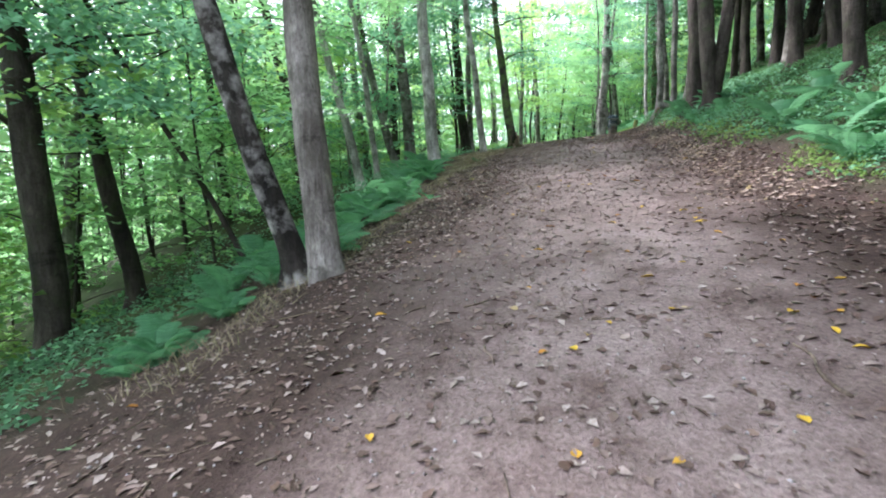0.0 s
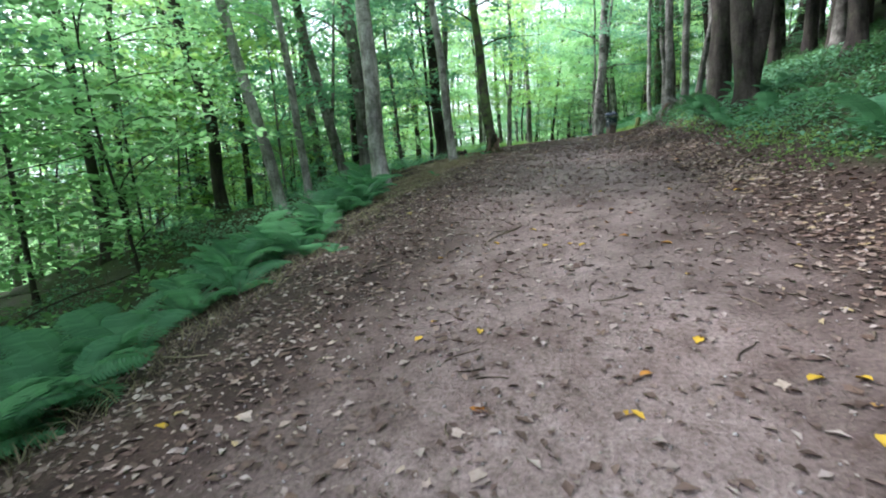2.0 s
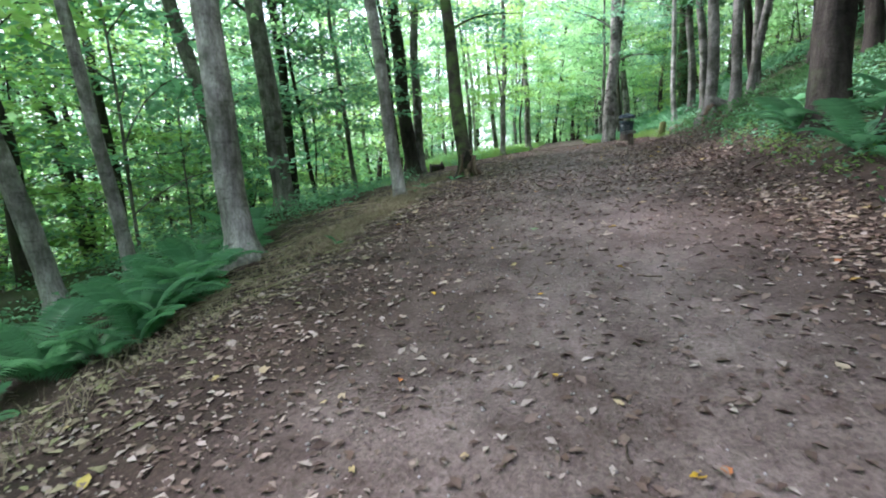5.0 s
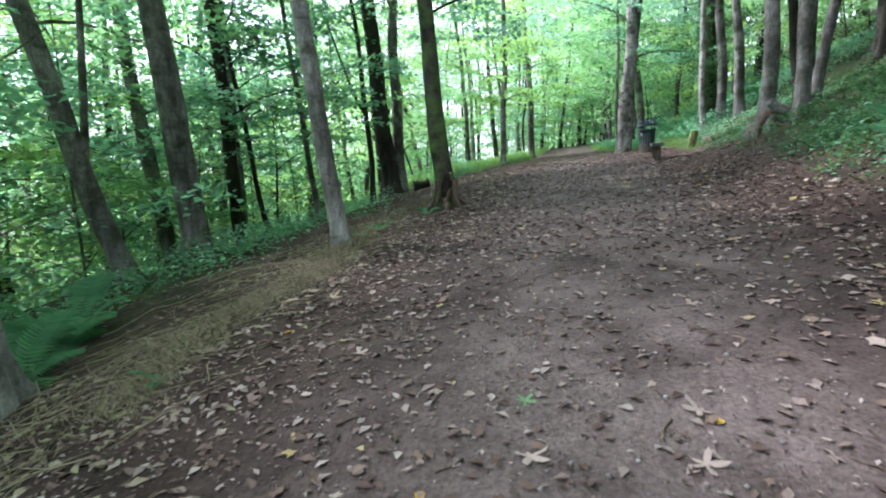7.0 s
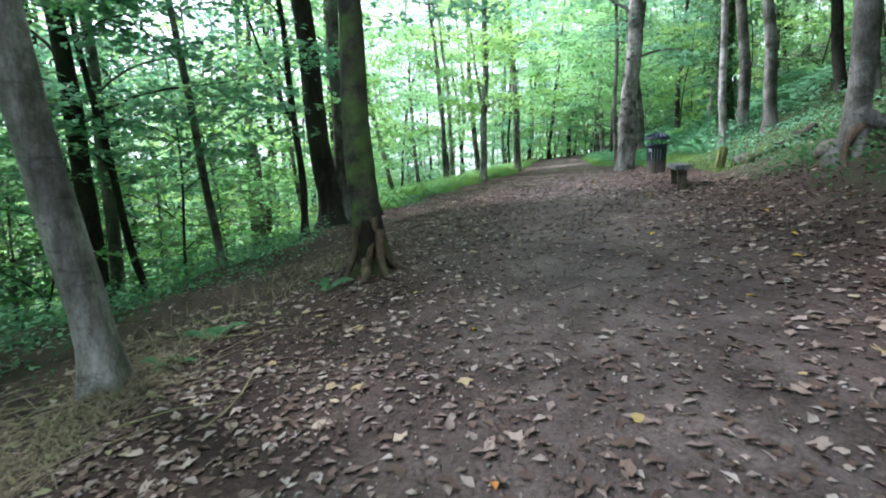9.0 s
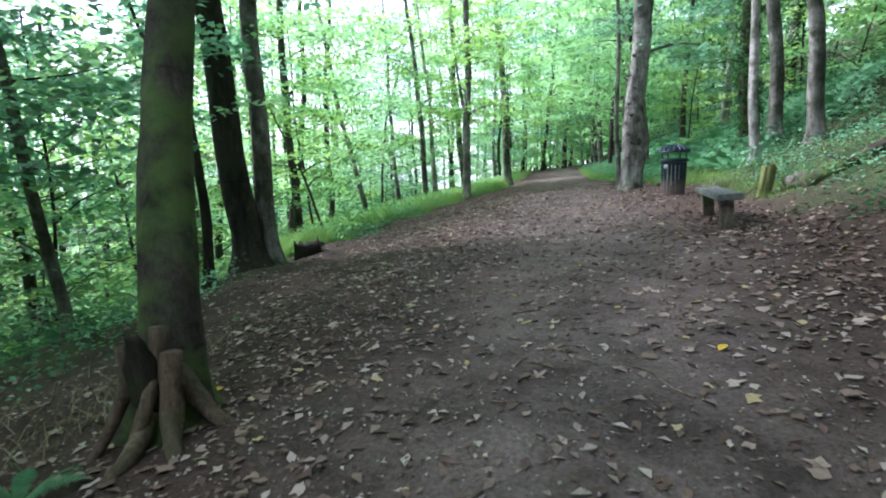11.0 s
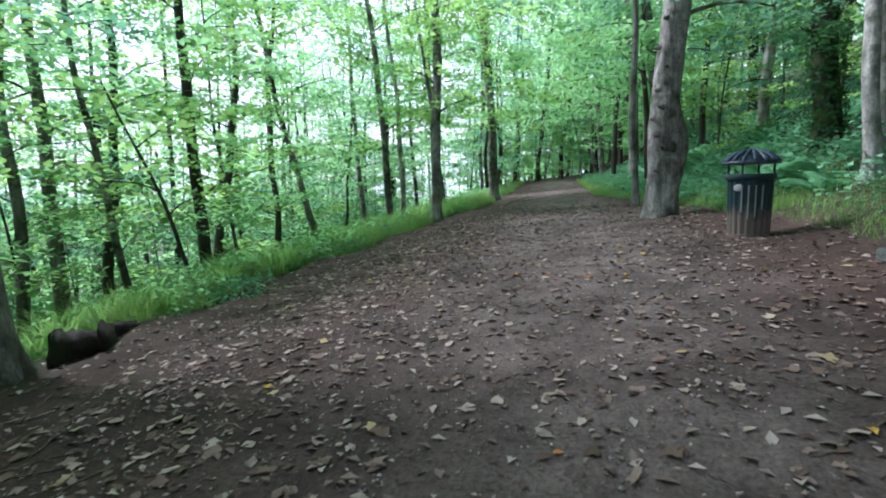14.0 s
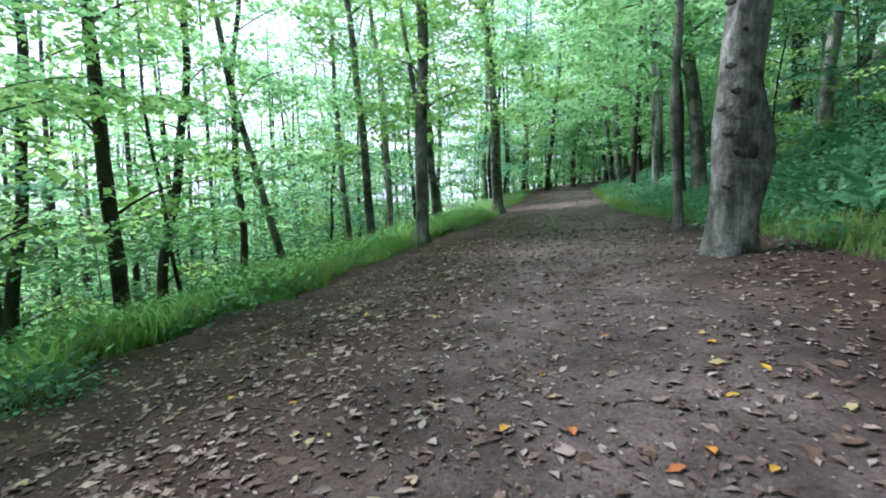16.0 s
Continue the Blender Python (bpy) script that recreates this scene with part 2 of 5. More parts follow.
def rough_z(x, y):
    """Small humps and dips on top of the lie of the land."""
    x, y = np.asarray(x, float), np.asarray(y, float)
    wild = np.clip((np.abs(x - 0.3) - 2.2) / 3.0, 0, 1)
    a = np.sin(1.9 * x + 0.7 * np.sin(1.3 * y)) * np.sin(1.6 * y + 0.9 * np.sin(1.1 * x))
    c = np.sin(5.3 * x + 1.7 * np.sin(2.1 * y + x)) * np.sin(4.7 * y + 1.3 * np.sin(3.1 * x))
    return (0.018 + 0.07 * wild) * a + (0.007 + 0.03 * wild) * c


def floor_at(x, y):
    return float(ground_z(x, y) + rough_z(x, y))


def mesh_of(name, verts, faces, smooth=True):
    me = bpy.data.meshes.new(name)
    verts = np.asarray(verts, np.float32)
    if isinstance(faces, np.ndarray):
        n, k = faces.shape
        me.vertices.add(len(verts))
        me.vertices.foreach_set("co", verts.ravel())
        me.loops.add(n * k)
        me.loops.foreach_set("vertex_index", faces.astype(np.int32).ravel())
        me.polygons.add(n)
        me.polygons.foreach_set("loop_start", np.arange(0, n * k, k, dtype=np.int32))
        me.update(calc_edges=True)
    else:
        me.from_pydata([tuple(v) for v in verts], [], faces)
    if smooth:
        me.polygons.foreach_set("use_smooth", np.ones(len(me.polygons), bool))
    me.update()
    return me


def put(name, me, mat, parent=None, label="", m=None):
    ob = new(name, me)
    if not me.materials:
        me.materials.append(mat)
    if parent:
        ob.parent = parent
    if m is not None:
        ob.matrix_basis = m
    return tagged(ob, label)


def part(name, bm, mat, parent, label="", smooth=False):
    me = bpy.data.meshes.new(name)
    bm.to_mesh(me)
    bm.free()
    if smooth:
        me.polygons.foreach_set("use_smooth", np.ones(len(me.polygons), bool))
    return put(name, me, mat, parent, label)


def thing(name, x, y, z, label, category, group="", kind="", turn=0.0):
    ob = new(name)
    ob.matrix_basis = pose(x, y, z, 0, 0, turn)
    return tagged(ob, label, category, group, kind)


def tube(points, radii, sides=8, wob=0.0, rng=None, closed=True):
    """Rings of vertices round a line of points."""
    points, radii = np.asarray(points, float), np.asarray(radii, float)
    n = len(points)
    along = np.gradient(points, axis=0)
    along /= np.linalg.norm(along, axis=1)[:, None] + 1e-9
    up = np.array([0.0, 0.0, 1.0]) if abs(along[n // 2][2]) < 0.8 else np.array([1.0, 0.0, 0.0])
    u = np.cross(along, up)
    u /= np.linalg.norm(u, axis=1)[:, None] + 1e-9
    v = np.cross(along, u)
    a = np.linspace(0, 2 * math.pi, sides, endpoint=False)
    rad = radii[:, None] * np.ones(sides)[None]
    if wob and rng is not None:
        rad = rad * (1 + wob * rng.uniform(-1, 1, (n, sides)))
    ring = points[:, None] + rad[..., None] * (np.cos(a)[None, :, None] * u[:, None] + np.sin(a)[None, :, None] * v[:, None])
    faces = [(i * sides + j, i * sides + (j + 1) % sides, (i + 1) * sides + (j + 1) % sides, (i + 1) * sides + j) for i in range(n - 1) for j in range(sides)]
    if closed:
        faces += [tuple(range(sides))[::-1], tuple((n - 1) * sides + j for j in range(sides))]
    return ring.reshape(-1, 3), faces


def leaf_mesh(name, at, normal, spin, size, wide=0.36, fold=0.25):
    """Kite-shaped leaves, each folded a little along its rib."""
    n = len(at)
    normal = normal / np.linalg.norm(normal, axis=1)[:, None]
    ref = np.where(np.abs(normal[:, 2:3]) > 0.9, np.array([[1.0, 0, 0]]), np.array([[0, 0, 1.0]]))
    u = np.cross(normal, ref)
    u /= np.linalg.norm(u, axis=1)[:, None]
    v = np.cross(normal, u)
    d = np.cos(spin)[:, None] * u + np.sin(spin)[:, None] * v
    s = np.cross(normal, d)
    z = size[:, None]
    p0 = at - 0.5 * z * d
    p1 = at + 0.05 * z * d + wide * z * s + fold * wide * z * normal
    p2 = at + 0.5 * z * d - 0.1 * z * normal
    p3 = at + 0.05 * z * d - wide * z * s + fold * wide * z * normal
    verts = np.stack([p0, p1, p2, p3], 1).reshape(-1, 3)
    base = 4 * np.arange(n)[:, None]
    faces = np.concatenate([base + [[0, 1, 2]], base + [[0, 2, 3]]], 1).reshape(-1, 3)
    return mesh_of(name, verts, faces, smooth=False)


def spray_leaves(rng, centres, radius, flat, per, size, tilt=0.5):
    """Places, normals, spins and sizes of leaves in flat sprays about the centres."""
    c = np.repeat(np.asarray(centres, float), per, axis=0)
    n = len(c)
    r = radius * np.sqrt(rng.uniform(0, 1, n))
    a = rng.uniform(0, 2 * math.pi, n)
    at = c + np.stack([r * np.cos(a), r * np.sin(a), flat * rng.normal(0, 1, n) - 0.18 * r * r], 1)
    normal = np.stack([tilt * rng.normal(0, 1, n), tilt * rng.normal(0, 1, n), np.ones(n)], 1)
    return at, normal, rng.uniform(0, 2 * math.pi, n), size * rng.uniform(0.65, 1.3, n)


def stem_line(h, lx, ly, bend, rng, n=30):
    z = h * (np.linspace(0, 1, n) ** 1.5)
    ph = rng.uniform(0, 6.28, 2)
    x = lx * z + bend * (np.sin(z * 0.55 + ph[0]) - math.sin(ph[0])) + 0.3 * bend * np.sin(1.7 * z + ph[1]) * np.minimum(z, 1)
    y = ly * z + bend * (np.sin(z * 0.5 + ph[1]) - math.sin(ph[1])) + 0.3 * bend * np.sin(1.5 * z + ph[0]) * np.minimum(z, 1)
    return np.stack([x, y, z], 1)


def trunk_mesh(line, r, rng, flare=0.6, sides=14, burl=None, sink=0.45, lobes=4):
    pts = np.vstack([line[0] - [0, 0, sink], line])
    h = pts[-1, 2]
    z = np.maximum(pts[:, 2], 0)
    base = r * (1 - 0.62 * z / h)
    a = np.linspace(0, 2 * math.pi, sides, endpoint=False)
    ph = rng.uniform(0, 6.28)
    swell = flare * r * np.exp(-z / (0.1 + 0.45 * r))[:, None] * (1 + 0.8 * np.cos(lobes * a + ph + 0.4 * np.sin(a))[None])
    zz = pts[:, 2][:, None]
    wave = 0.045 * np.sin(3 * a[None] + 1.9 * zz + ph) + 0.035 * np.sin(5 * a[None] - 2.7 * zz + 2 * ph) + 0.03 * np.sin(2 * a[None] + 5.3 * zz) + 0.02 * np.sin(4 * a[None] + 11 * zz + ph)
    rad = base[:, None] * (1 + wave + 0.012 * rng.normal(0, 1, (len(pts), sides)) + 0.05 * np.cos(2 * a + ph)[None]) + swell
    for zc, ac, size in burl or ():
        rad += size * np.exp(-((z - zc) / 0.28) ** 2)[:, None] * np.exp(-((np.angle(np.exp(1j * (a - ac)))) / 0.7) ** 2)[None]
    ring = np.stack([pts[:, None, 0] + rad * np.cos(a), pts[:, None, 1] + rad * np.sin(a), np.repeat(pts[:, 2:3], sides, 1)], 2)
    n = len(pts)
    faces = [(i * sides + j, i * sides + (j + 1) % sides, (i + 1) * sides + (j + 1) % sides, (i + 1) * sides + j) for i in range(n - 1) for j in range(sides)]
    faces.append(tuple((n - 1) * sides + j for j in range(sides)))
    return mesh_of("trunk", ring.reshape(-1, 3), faces)


def limb_line(start, turn, length, rise, rng, n=7):
    k = np.linspace(0, 1, n)
    d = np.array([math.cos(turn), math.sin(turn)])
    side = np.array([-d[1], d[0]])
    wave = 0.12 * length * np.sin(k * 3 + rng.uniform(0, 6.28)) * k
    flat = d[None] * (length * k)[:, None] + side[None] * wave[:, None]
    z = rise * length * k - 0.25 * rise * length * k * k + 0.04 * length * np.sin(5 * k)
    return np.asarray(start) + np.column_stack([flat, z])


def tree(x, y, r, lx=0.0, ly=0.0, h=13.0, mat=None, leaves=None, low=3.2, limbs=9, per=52, size=0.135, label="", seed=0, flare=0.6, bend=0.08, burl=None,
         reach=2.6, sprays=6, lobes=4, name="tree", category="tree", group="woodland trees", fork=None, sides=14, radius=0.68, joined=False, over=(0.0, 0.0), rings=30, roots=0, canopy=12):
    """A tapered trunk with roots, limbs and layered sprays of leaves."""
    rng = np.random.default_rng(1000 + seed)
    z0 = floor_at(x, y) - 0.04
    ob = thing(name, x, y, z0, label, category, group)
    line = stem_line(h, lx, ly, bend, rng, rings)
    stem = trunk_mesh(line, r, rng, flare, sides, burl, lobes=lobes)
    centres, boughs = [], []
    for k in range(limbs):
        f = low / h + (0.97 - low / h) * (k + 0.5 * rng.uniform(0, 1)) / max(limbs, 1)
        at = np.array([np.interp(f * h, line[:, 2], line[:, i]) for i in range(3)])
        turn = 2.4 * k + rng.uniform(-0.5, 0.5) + seed
        length = reach * rng.uniform(0.7, 1.25) * (0.75 + 0.55 * f)
        ll = limb_line(at, turn, length, rng.uniform(0.15, 0.75), rng)
        rr = np.linspace(max(0.2 * r, 0.016), 0.008, len(ll))
        v, fc = tube(ll, rr, 6)
        boughs.append((v, fc))
        for s in range(sprays):
            q = ll[-1] * (s + 1.2) / (sprays + 0.2) + ll[1] * (1 - (s + 1.2) / (sprays + 0.2))
            centres.append(q + np.array([rng.normal(0, 0.55), rng.normal(0, 0.55), rng.normal(0, 0.3)]))
    if fork:
        zc, tx, ty, fr, fh = fork
        at = np.array([np.interp(zc, line[:, 2], line[:, i]) for i in range(3)])
        k = np.linspace(0, 1, 9)
        fl = at + np.column_stack([tx * fh * (k ** 0.8), ty * fh * (k ** 0.8), fh * k])
        v, fc = tube(fl, np.linspace(fr, 0.4 * fr, 9), 10, 0.04, rng)
        boughs.append((v, fc))
    if joined:
        bm = bmesh.new()
        bm.from_mesh(stem)
        for v, fc in boughs:
            made = [bm.verts.new(p) for p in v]
            for face in fc:
                bm.faces.new([made[i] for i in face])
        bm.to_mesh(stem)
        bm.free()
        stem.polygons.foreach_set("use_smooth", np.ones(len(stem.polygons), bool))
    else:
        for v, fc in boughs:
            put("limb", mesh_of("limb", v, fc), mat or BARK_GREY, ob)
    put("trunk", stem, mat or BARK_GREY, ob)
    for k in range(roots):
        a = 2 * math.pi * k / roots + rng.uniform(-0.35, 0.35)
        reach_out = rng.uniform(0.3, 0.75)
        q = np.linspace(0.0, 1.0, 8)
        px = reach_out * q * math.cos(a + 0.0) + 0.06 * np.sin(4 * q + k)
        py = reach_out * q * math.sin(a + 0.0) + 0.06 * np.cos(5 * q + k) - 0.06
        pz = np.array([floor_at(x + u, y + w) for u, w in zip(px, py)]) - z0 + 0.42 * (1 - q) ** 2.6 - 0.03
        v, fc = tube(np.column_stack([px, py, pz]), 0.075 * (1 - 0.75 * q) * rng.uniform(0.7, 1.2), 9, 0.14, rng)
        put("root", mesh_of("root", v, fc), ROOT_WOOD, ob, "bare pale brown root")
    if over:
        k = canopy
        f = rng.uniform(0.5 if k == 12 else 0.28, 0.98, k)
        tops = np.column_stack([np.interp(f * h, line[:, 2], line[:, i]) for i in range(3)])
        tops[:, 0] += over[0] * rng.uniform(0.2, 1.0, k) + rng.normal(0, 1.3, k)
        tops[:, 1] += over[1] * rng.uniform(0.2, 1.0, k) + rng.normal(0, 1.3, k)
        centres += list(tops)
    if centres and per:
        put("crown", leaf_mesh("crown", *spray_leaves(rng, centres, radius, 0.06, per, size, 0.38)), leaves or LEAF_MID, ob)
    return ob


# ---- ground ----
def spread(a, b, step, far, grow=1.25):
    inner = list(np.arange(a, b + 1e-6, step))
    out, s = [b], step
    while out[-1] < far:
        s *= grow
        out.append(out[-1] + s)
    back, s = [a], step
    while back[-1] > -far:
        s *= grow
        back.append(back[-1] - s)
    return np.array(back[1:][::-1] + inner + out[1:])


gx, gy = spread(-6.5, 5.0, 0.1, 500), spread(-3.0, 40.0, 0.12, 700)
XX, YY = np.meshgrid(gx, gy)
near = np.exp(-(np.maximum(np.abs(XX) - 40, 0) / 30) ** 2) * np.exp(-(np.maximum(np.abs(YY - 20) - 60, 0) / 30) ** 2)
ZZ = ground_z(XX, YY) + rough_z(XX, YY) * near
nx, ny = len(gx), len(gy)
idx = np.arange(nx * ny).reshape(ny, nx)
quads = np.stack([idx[:-1, :-1], idx[:-1, 1:], idx[1:, 1:], idx[1:, :-1]], 2).reshape(-1, 4)
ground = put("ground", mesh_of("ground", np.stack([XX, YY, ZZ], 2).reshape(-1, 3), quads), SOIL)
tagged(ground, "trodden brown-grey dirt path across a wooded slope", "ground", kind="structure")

# ---- trees beside the path ----
GREY = "grey smooth-barked woodland tree with green leaves"
DARK = "dark-barked leaning tree on the slope below the path"
# first stretch, downhill side
tree(-2.68, 5.4, 0.19, -0.055, -0.03, 13, BARK_BANDED, label="stout pale grey-brown banded tree trunk at the edge of the path", seed=1, flare=0.3, sides=22, rings=44, low=4.5, over=(3.4, 0.0))
tree(-3.1, 5.62, 0.15, -0.20, -0.11, 12, BARK_PIED, label="dark leaning tree with pale patches of bare bark", seed=2, low=4.5, over=(-2.0, -2.0), canopy=26)
tree(-7.8, 7.9, 0.17, -0.08, -0.04, 12, BARK_DARK, label=DARK, seed=3, over=(3.0, -2.0), canopy=30)
tree(-7.7, 6.1, 0.25, 0.0, 0.0, 13, BARK_DARK, label=DARK, seed=4, over=(3.5, -1.0), canopy=34)
tree(-5.5, 8.1, 0.065, -0.40, -0.29, 8, BARK_DARK, label="thin dark sapling leaning far over the slope", seed=5, low=2.5, reach=1.6, over=(3.4, 0.0))
tree(-3.9, 15.5, 0.2, -0.03, -0.015, 14, BARK_PALE, label="pale straight tree among ferns at the path edge", seed=6, low=4.8, over=(3.4, 0.0), leaves=LEAF_BRIGHT)
tree(-13.0, 21.6, 0.2, -0.10, -0.085, 14, BARK_DARK, label=DARK, seed=7, low=2.8, leaves=LEAF_BRIGHT)
tree(-9.9, 13.6, 0.12, -0.035, -0.047, 12, BARK_DARK, label=DARK, seed=34, low=2.2, leaves=LEAF_BRIGHT)
tree(-11.8, 16.2, 0.1, 0.03, 0.036, 11, BARK_DARK, label=DARK, seed=35, low=2.0, leaves=LEAF_BRIGHT)
tree(-5.95, 14.6, 0.14, -0.175, -0.13, 12, BARK_PALE, label="grey tree leaning over a bank of ferns", seed=8, low=4.0, over=(3.4, 0.0), leaves=LEAF_BRIGHT)
tree(-5.82, 15.6, 0.1, -0.08, -0.05, 11, BARK_PALE, label="slim grey tree leaning over a bank of ferns", seed=9, low=3.8, over=(3.4, 0.0), leaves=LEAF_BRIGHT)
tree(-6.17, 20.5, 0.225, -0.05, -0.05, 14, BARK_GREY, label="stout grey tree standing in ivy below the path", seed=10, low=4.2, flare=0.35, over=(3.4, 0.0), leaves=LEAF_BRIGHT)
tree(-8.89, 23.10, 0.194, -0.08, -0.05, 13, BARK_GREY, label=DARK, seed=11, low=2.4, over=(3.4, 0.0), leaves=LEAF_BRIGHT)
tree(-15.88, 13.16, 0.13, -0.06, -0.03, 12, BARK_DARK, label="dark slim stem in a thicket on the slope", seed=90, low=4.0, limbs=3, per=20, reach=1.6, over=None)
tree(-14.60, 12.76, 0.07, -0.02, -0.03, 12, BARK_DARK, label="dark slim stem in a thicket on the slope", seed=91, low=4.0, limbs=3, per=20, reach=1.6, over=None)
tree(-10.18, 10.35, 0.09, -0.16, -0.03, 12, BARK_DARK, label="dark slim stem in a thicket on the slope", seed=92, low=4.0, limbs=3, per=20, reach=1.6, over=None)
tree(-11.12, 11.98, 0.055, -0.05, -0.03, 12, BARK_DARK, label="dark slim stem in a thicket on the slope", seed=93, low=4.0, limbs=3, per=20, reach=1.6, over=None)
tree(-10.02, 11.97, 0.06, -0.03, -0.03, 12, BARK_DARK, label="dark slim stem in a thicket on the slope", seed=94, low=4.0, limbs=3, per=20, reach=1.6, over=None)
# second stretch, downhill side
tree(-8.07, 24.3, 0.17, -0.035, -0.032, 13, BARK_DARK, size=0.16, label="dark straight tree in a close group on the slope", seed=13, over=(3.4, 0.0), leaves=LEAF_BRIGHT)
tree(-6.32, 19.2, 0.16, -0.2, -0.1, 13, BARK_GREY, size=0.16, label="brown-grey leaning tree below the path", seed=14, low=3.6, fork=(1.6, 0.05, 0.05, 0.06, 4.5), over=(3.4, 0.0), leaves=LEAF_BRIGHT)
tree(-3.05, 19.6, 0.135, -0.075, -0.05, 12, BARK_PALE, size=0.16, label="slender pale tree leaning from the path edge", seed=16, low=4.5, flare=0.3, sides=20, rings=40, over=(3.4, 0.0))
tree(-8.6, 25.2, 0.13, -0.029, -0.025, 13, BARK_GREY, size=0.16, label="dark straight tree in a close group on the slope", seed=17, over=(3.4, 0.0))
tree(-7.35, 24.70, 0.068, -0.11, -0.084, 9, BARK_DARK, size=0.16, label="thin dark sapling on the slope", seed=18, low=2.2, reach=1.8)
tree(-6.55, 25.73, 0.085, -0.06, -0.037, 10, BARK_GREY, size=0.16, label="thin dark sapling on the slope", seed=19, low=2.0, reach=1.8)
rooted = tree(-2.2, 22.55, 0.19, -0.18, 0.34, 11, BARK_MOSS, size=0.16, label="mossy tree with bare exposed roots at the path edge", seed=20, flare=0.7, low=3.8, lobes=5, bend=0.05, roots=7)
tree(-5.37, 28.33, 0.265, -0.055, -0.035, 14, BARK_DARK, size=0.16, label="dark stout tree beside its grey twin at the path edge", seed=21, low=5.0, flare=0.4, sides=20, rings=40, over=(1.0, 7.0), canopy=26, leaves=LEAF_BRIGHT)
tree(-5.12, 28.74, 0.19, -0.04, -0.02, 14, BARK_GREY, size=0.16, label="grey tree beside its dark twin at the path edge", seed=61, low=5.2, flare=0.4, sides=20, rings=40, over=(4.5, 6.0), canopy=30, leaves=LEAF_SUNLIT)
tree(-5.75, 27.7, 0.09, -0.06, -0.05, 9, BARK_DARK, size=0.16, label="thin dark forked tree beside a twin trunk", seed=22, low=2.6, fork=(2.6, -0.35, -0.1, 0.045, 3.0), over=(3.4, 0.0))
# third stretch, downhill side
tree(-8.1, 42.4, 0.14, -0.18, -0.10, 12, BARK_GREY, size=0.165, label=DARK, seed=24, low=2.2, leaves=LEAF_BRIGHT, over=(3.4, 0.0), canopy=30)
tree(-8.5, 48.0, 0.14, -0.05, -0.02, 12, BARK_GREY, size=0.165, label=GREY, seed=36, low=2.2, leaves=LEAF_BRIGHT, canopy=30, over=(2.0, 0.0))
tree(-9.4, 39.4, 0.06, -0.08, -0.02, 9, BARK_DARK, size=0.165, label="thin dark sapling on the slope", seed=37, low=1.8, leaves=LEAF_BRIGHT, reach=1.8)
tree(-9.5, 35.1, 0.1, -0.07, -0.07, 11, BARK_GREY, size=0.165, label=GREY, seed=38, low=2.0, leaves=LEAF_BRIGHT)
tree(-12.0, 35.5, 0.19, -0.016, -0.019, 13, BARK_GREY, size=0.165, label=GREY, seed=39, low=2.6, leaves=LEAF_MID)
tree(-8.9, 37.0, 0.175, -0.023, -0.023, 14, BARK_BROWN, size=0.165, label="dark straight tree on the slope below the grass", seed=26, low=2.8, leaves=LEAF_SUNLIT, over=(3.4, 0.0), canopy=30)
tree(-5.75, 43.3, 0.14, -0.08, -0.03, 12, BARK_GREY, size=0.165, label=DARK, seed=28, low=2.5, leaves=LEAF_SUNLIT, over=(3.4, 0.0), canopy=46)
tree(-5.9, 45.5, 0.12, -0.07, -0.02, 12, BARK_PALE, size=0.165, label=GREY, seed=29, low=2.5, leaves=LEAF_BRIGHT, over=(3.4, 0.0), canopy=46)
tree(-4.8, 47.9, 0.17, -0.05, -0.02, 13, BARK_GREY, size=0.165, label="brown-grey tree on the grassy path edge", seed=30, low=3.0, leaves=LEAF_SUNLIT, over=(3.4, 0.0), canopy=46)
tree(-3.45, 40.7, 0.17, -0.012, -0.003, 13, BARK_GREY, size=0.165, label="brown-grey upright tree on the grassy path edge", seed=31, low=2.9, leaves=LEAF_SUNLIT, fork=(3.2, -0.16, 0.0, 0.07, 4.0), over=(3.4, 0.0), canopy=46)
tree(-2.6, 49.5, 0.22, -0.06, -0.01, 14, BARK_GREY, size=0.165, label="grey tree where the grass meets the path", seed=32, low=3.2, leaves=LEAF_BRIGHT, over=(3.4, 0.0), canopy=46)
tree(-5.75, 32.5, 0.04, -0.46, -0.12, 3.6, BARK_DARK, size=0.165, label="thin bent sapling growing from the grass verge", seed=33, low=1.2, limbs=4, reach=0.9, bend=0.16, leaves=LEAF_SUNLIT, category="sapling", sprays=3, per=26, flare=0.2)
# uphill side
tree(3.98, 18.5, 0.28, -0.06, 0.02, 16, BARK_BROWN, label="massive dark brown tree trunk on the bank", seed=40, low=6.5, leaves=LEAF_DARK, size=0.2, flare=0.5, over=(-4.0, 0.0))
tree(4.05, 16.6, 0.22, -0.16, 0.05, 16, BARK_BROWN, label="massive leaning brown tree trunk on the bank", seed=41, low=6.5, leaves=LEAF_DARK, size=0.2, flare=0.5, fork=(0.3, 0.1, 0.06, 0.2, 9.0), over=(-4.0, 0.0))
tree(5.2, 26.3, 0.12, 0.16, 0.02, 14, BARK_GREY, label=GREY, seed=42, low=5.0, leaves=LEAF_DARK, size=0.2, over=(-4.0, 0.0))
tree(4.45, 24.9, 0.14, 0.0, 0.0, 14, BARK_GREY, label="brown tree on the leafy bank", seed=43, low=5.0, leaves=LEAF_DARK, size=0.2, over=(-4.0, 0.0))
swept = tree(3.94, 25.14, 0.15, -0.03, 0.0, 14, BARK_GREY, label="brown tree with spreading roots on the bank", seed=44, low=5.0, leaves=LEAF_DARK, size=0.2, flare=0.9, roots=6, over=(-4.0, 0.0))
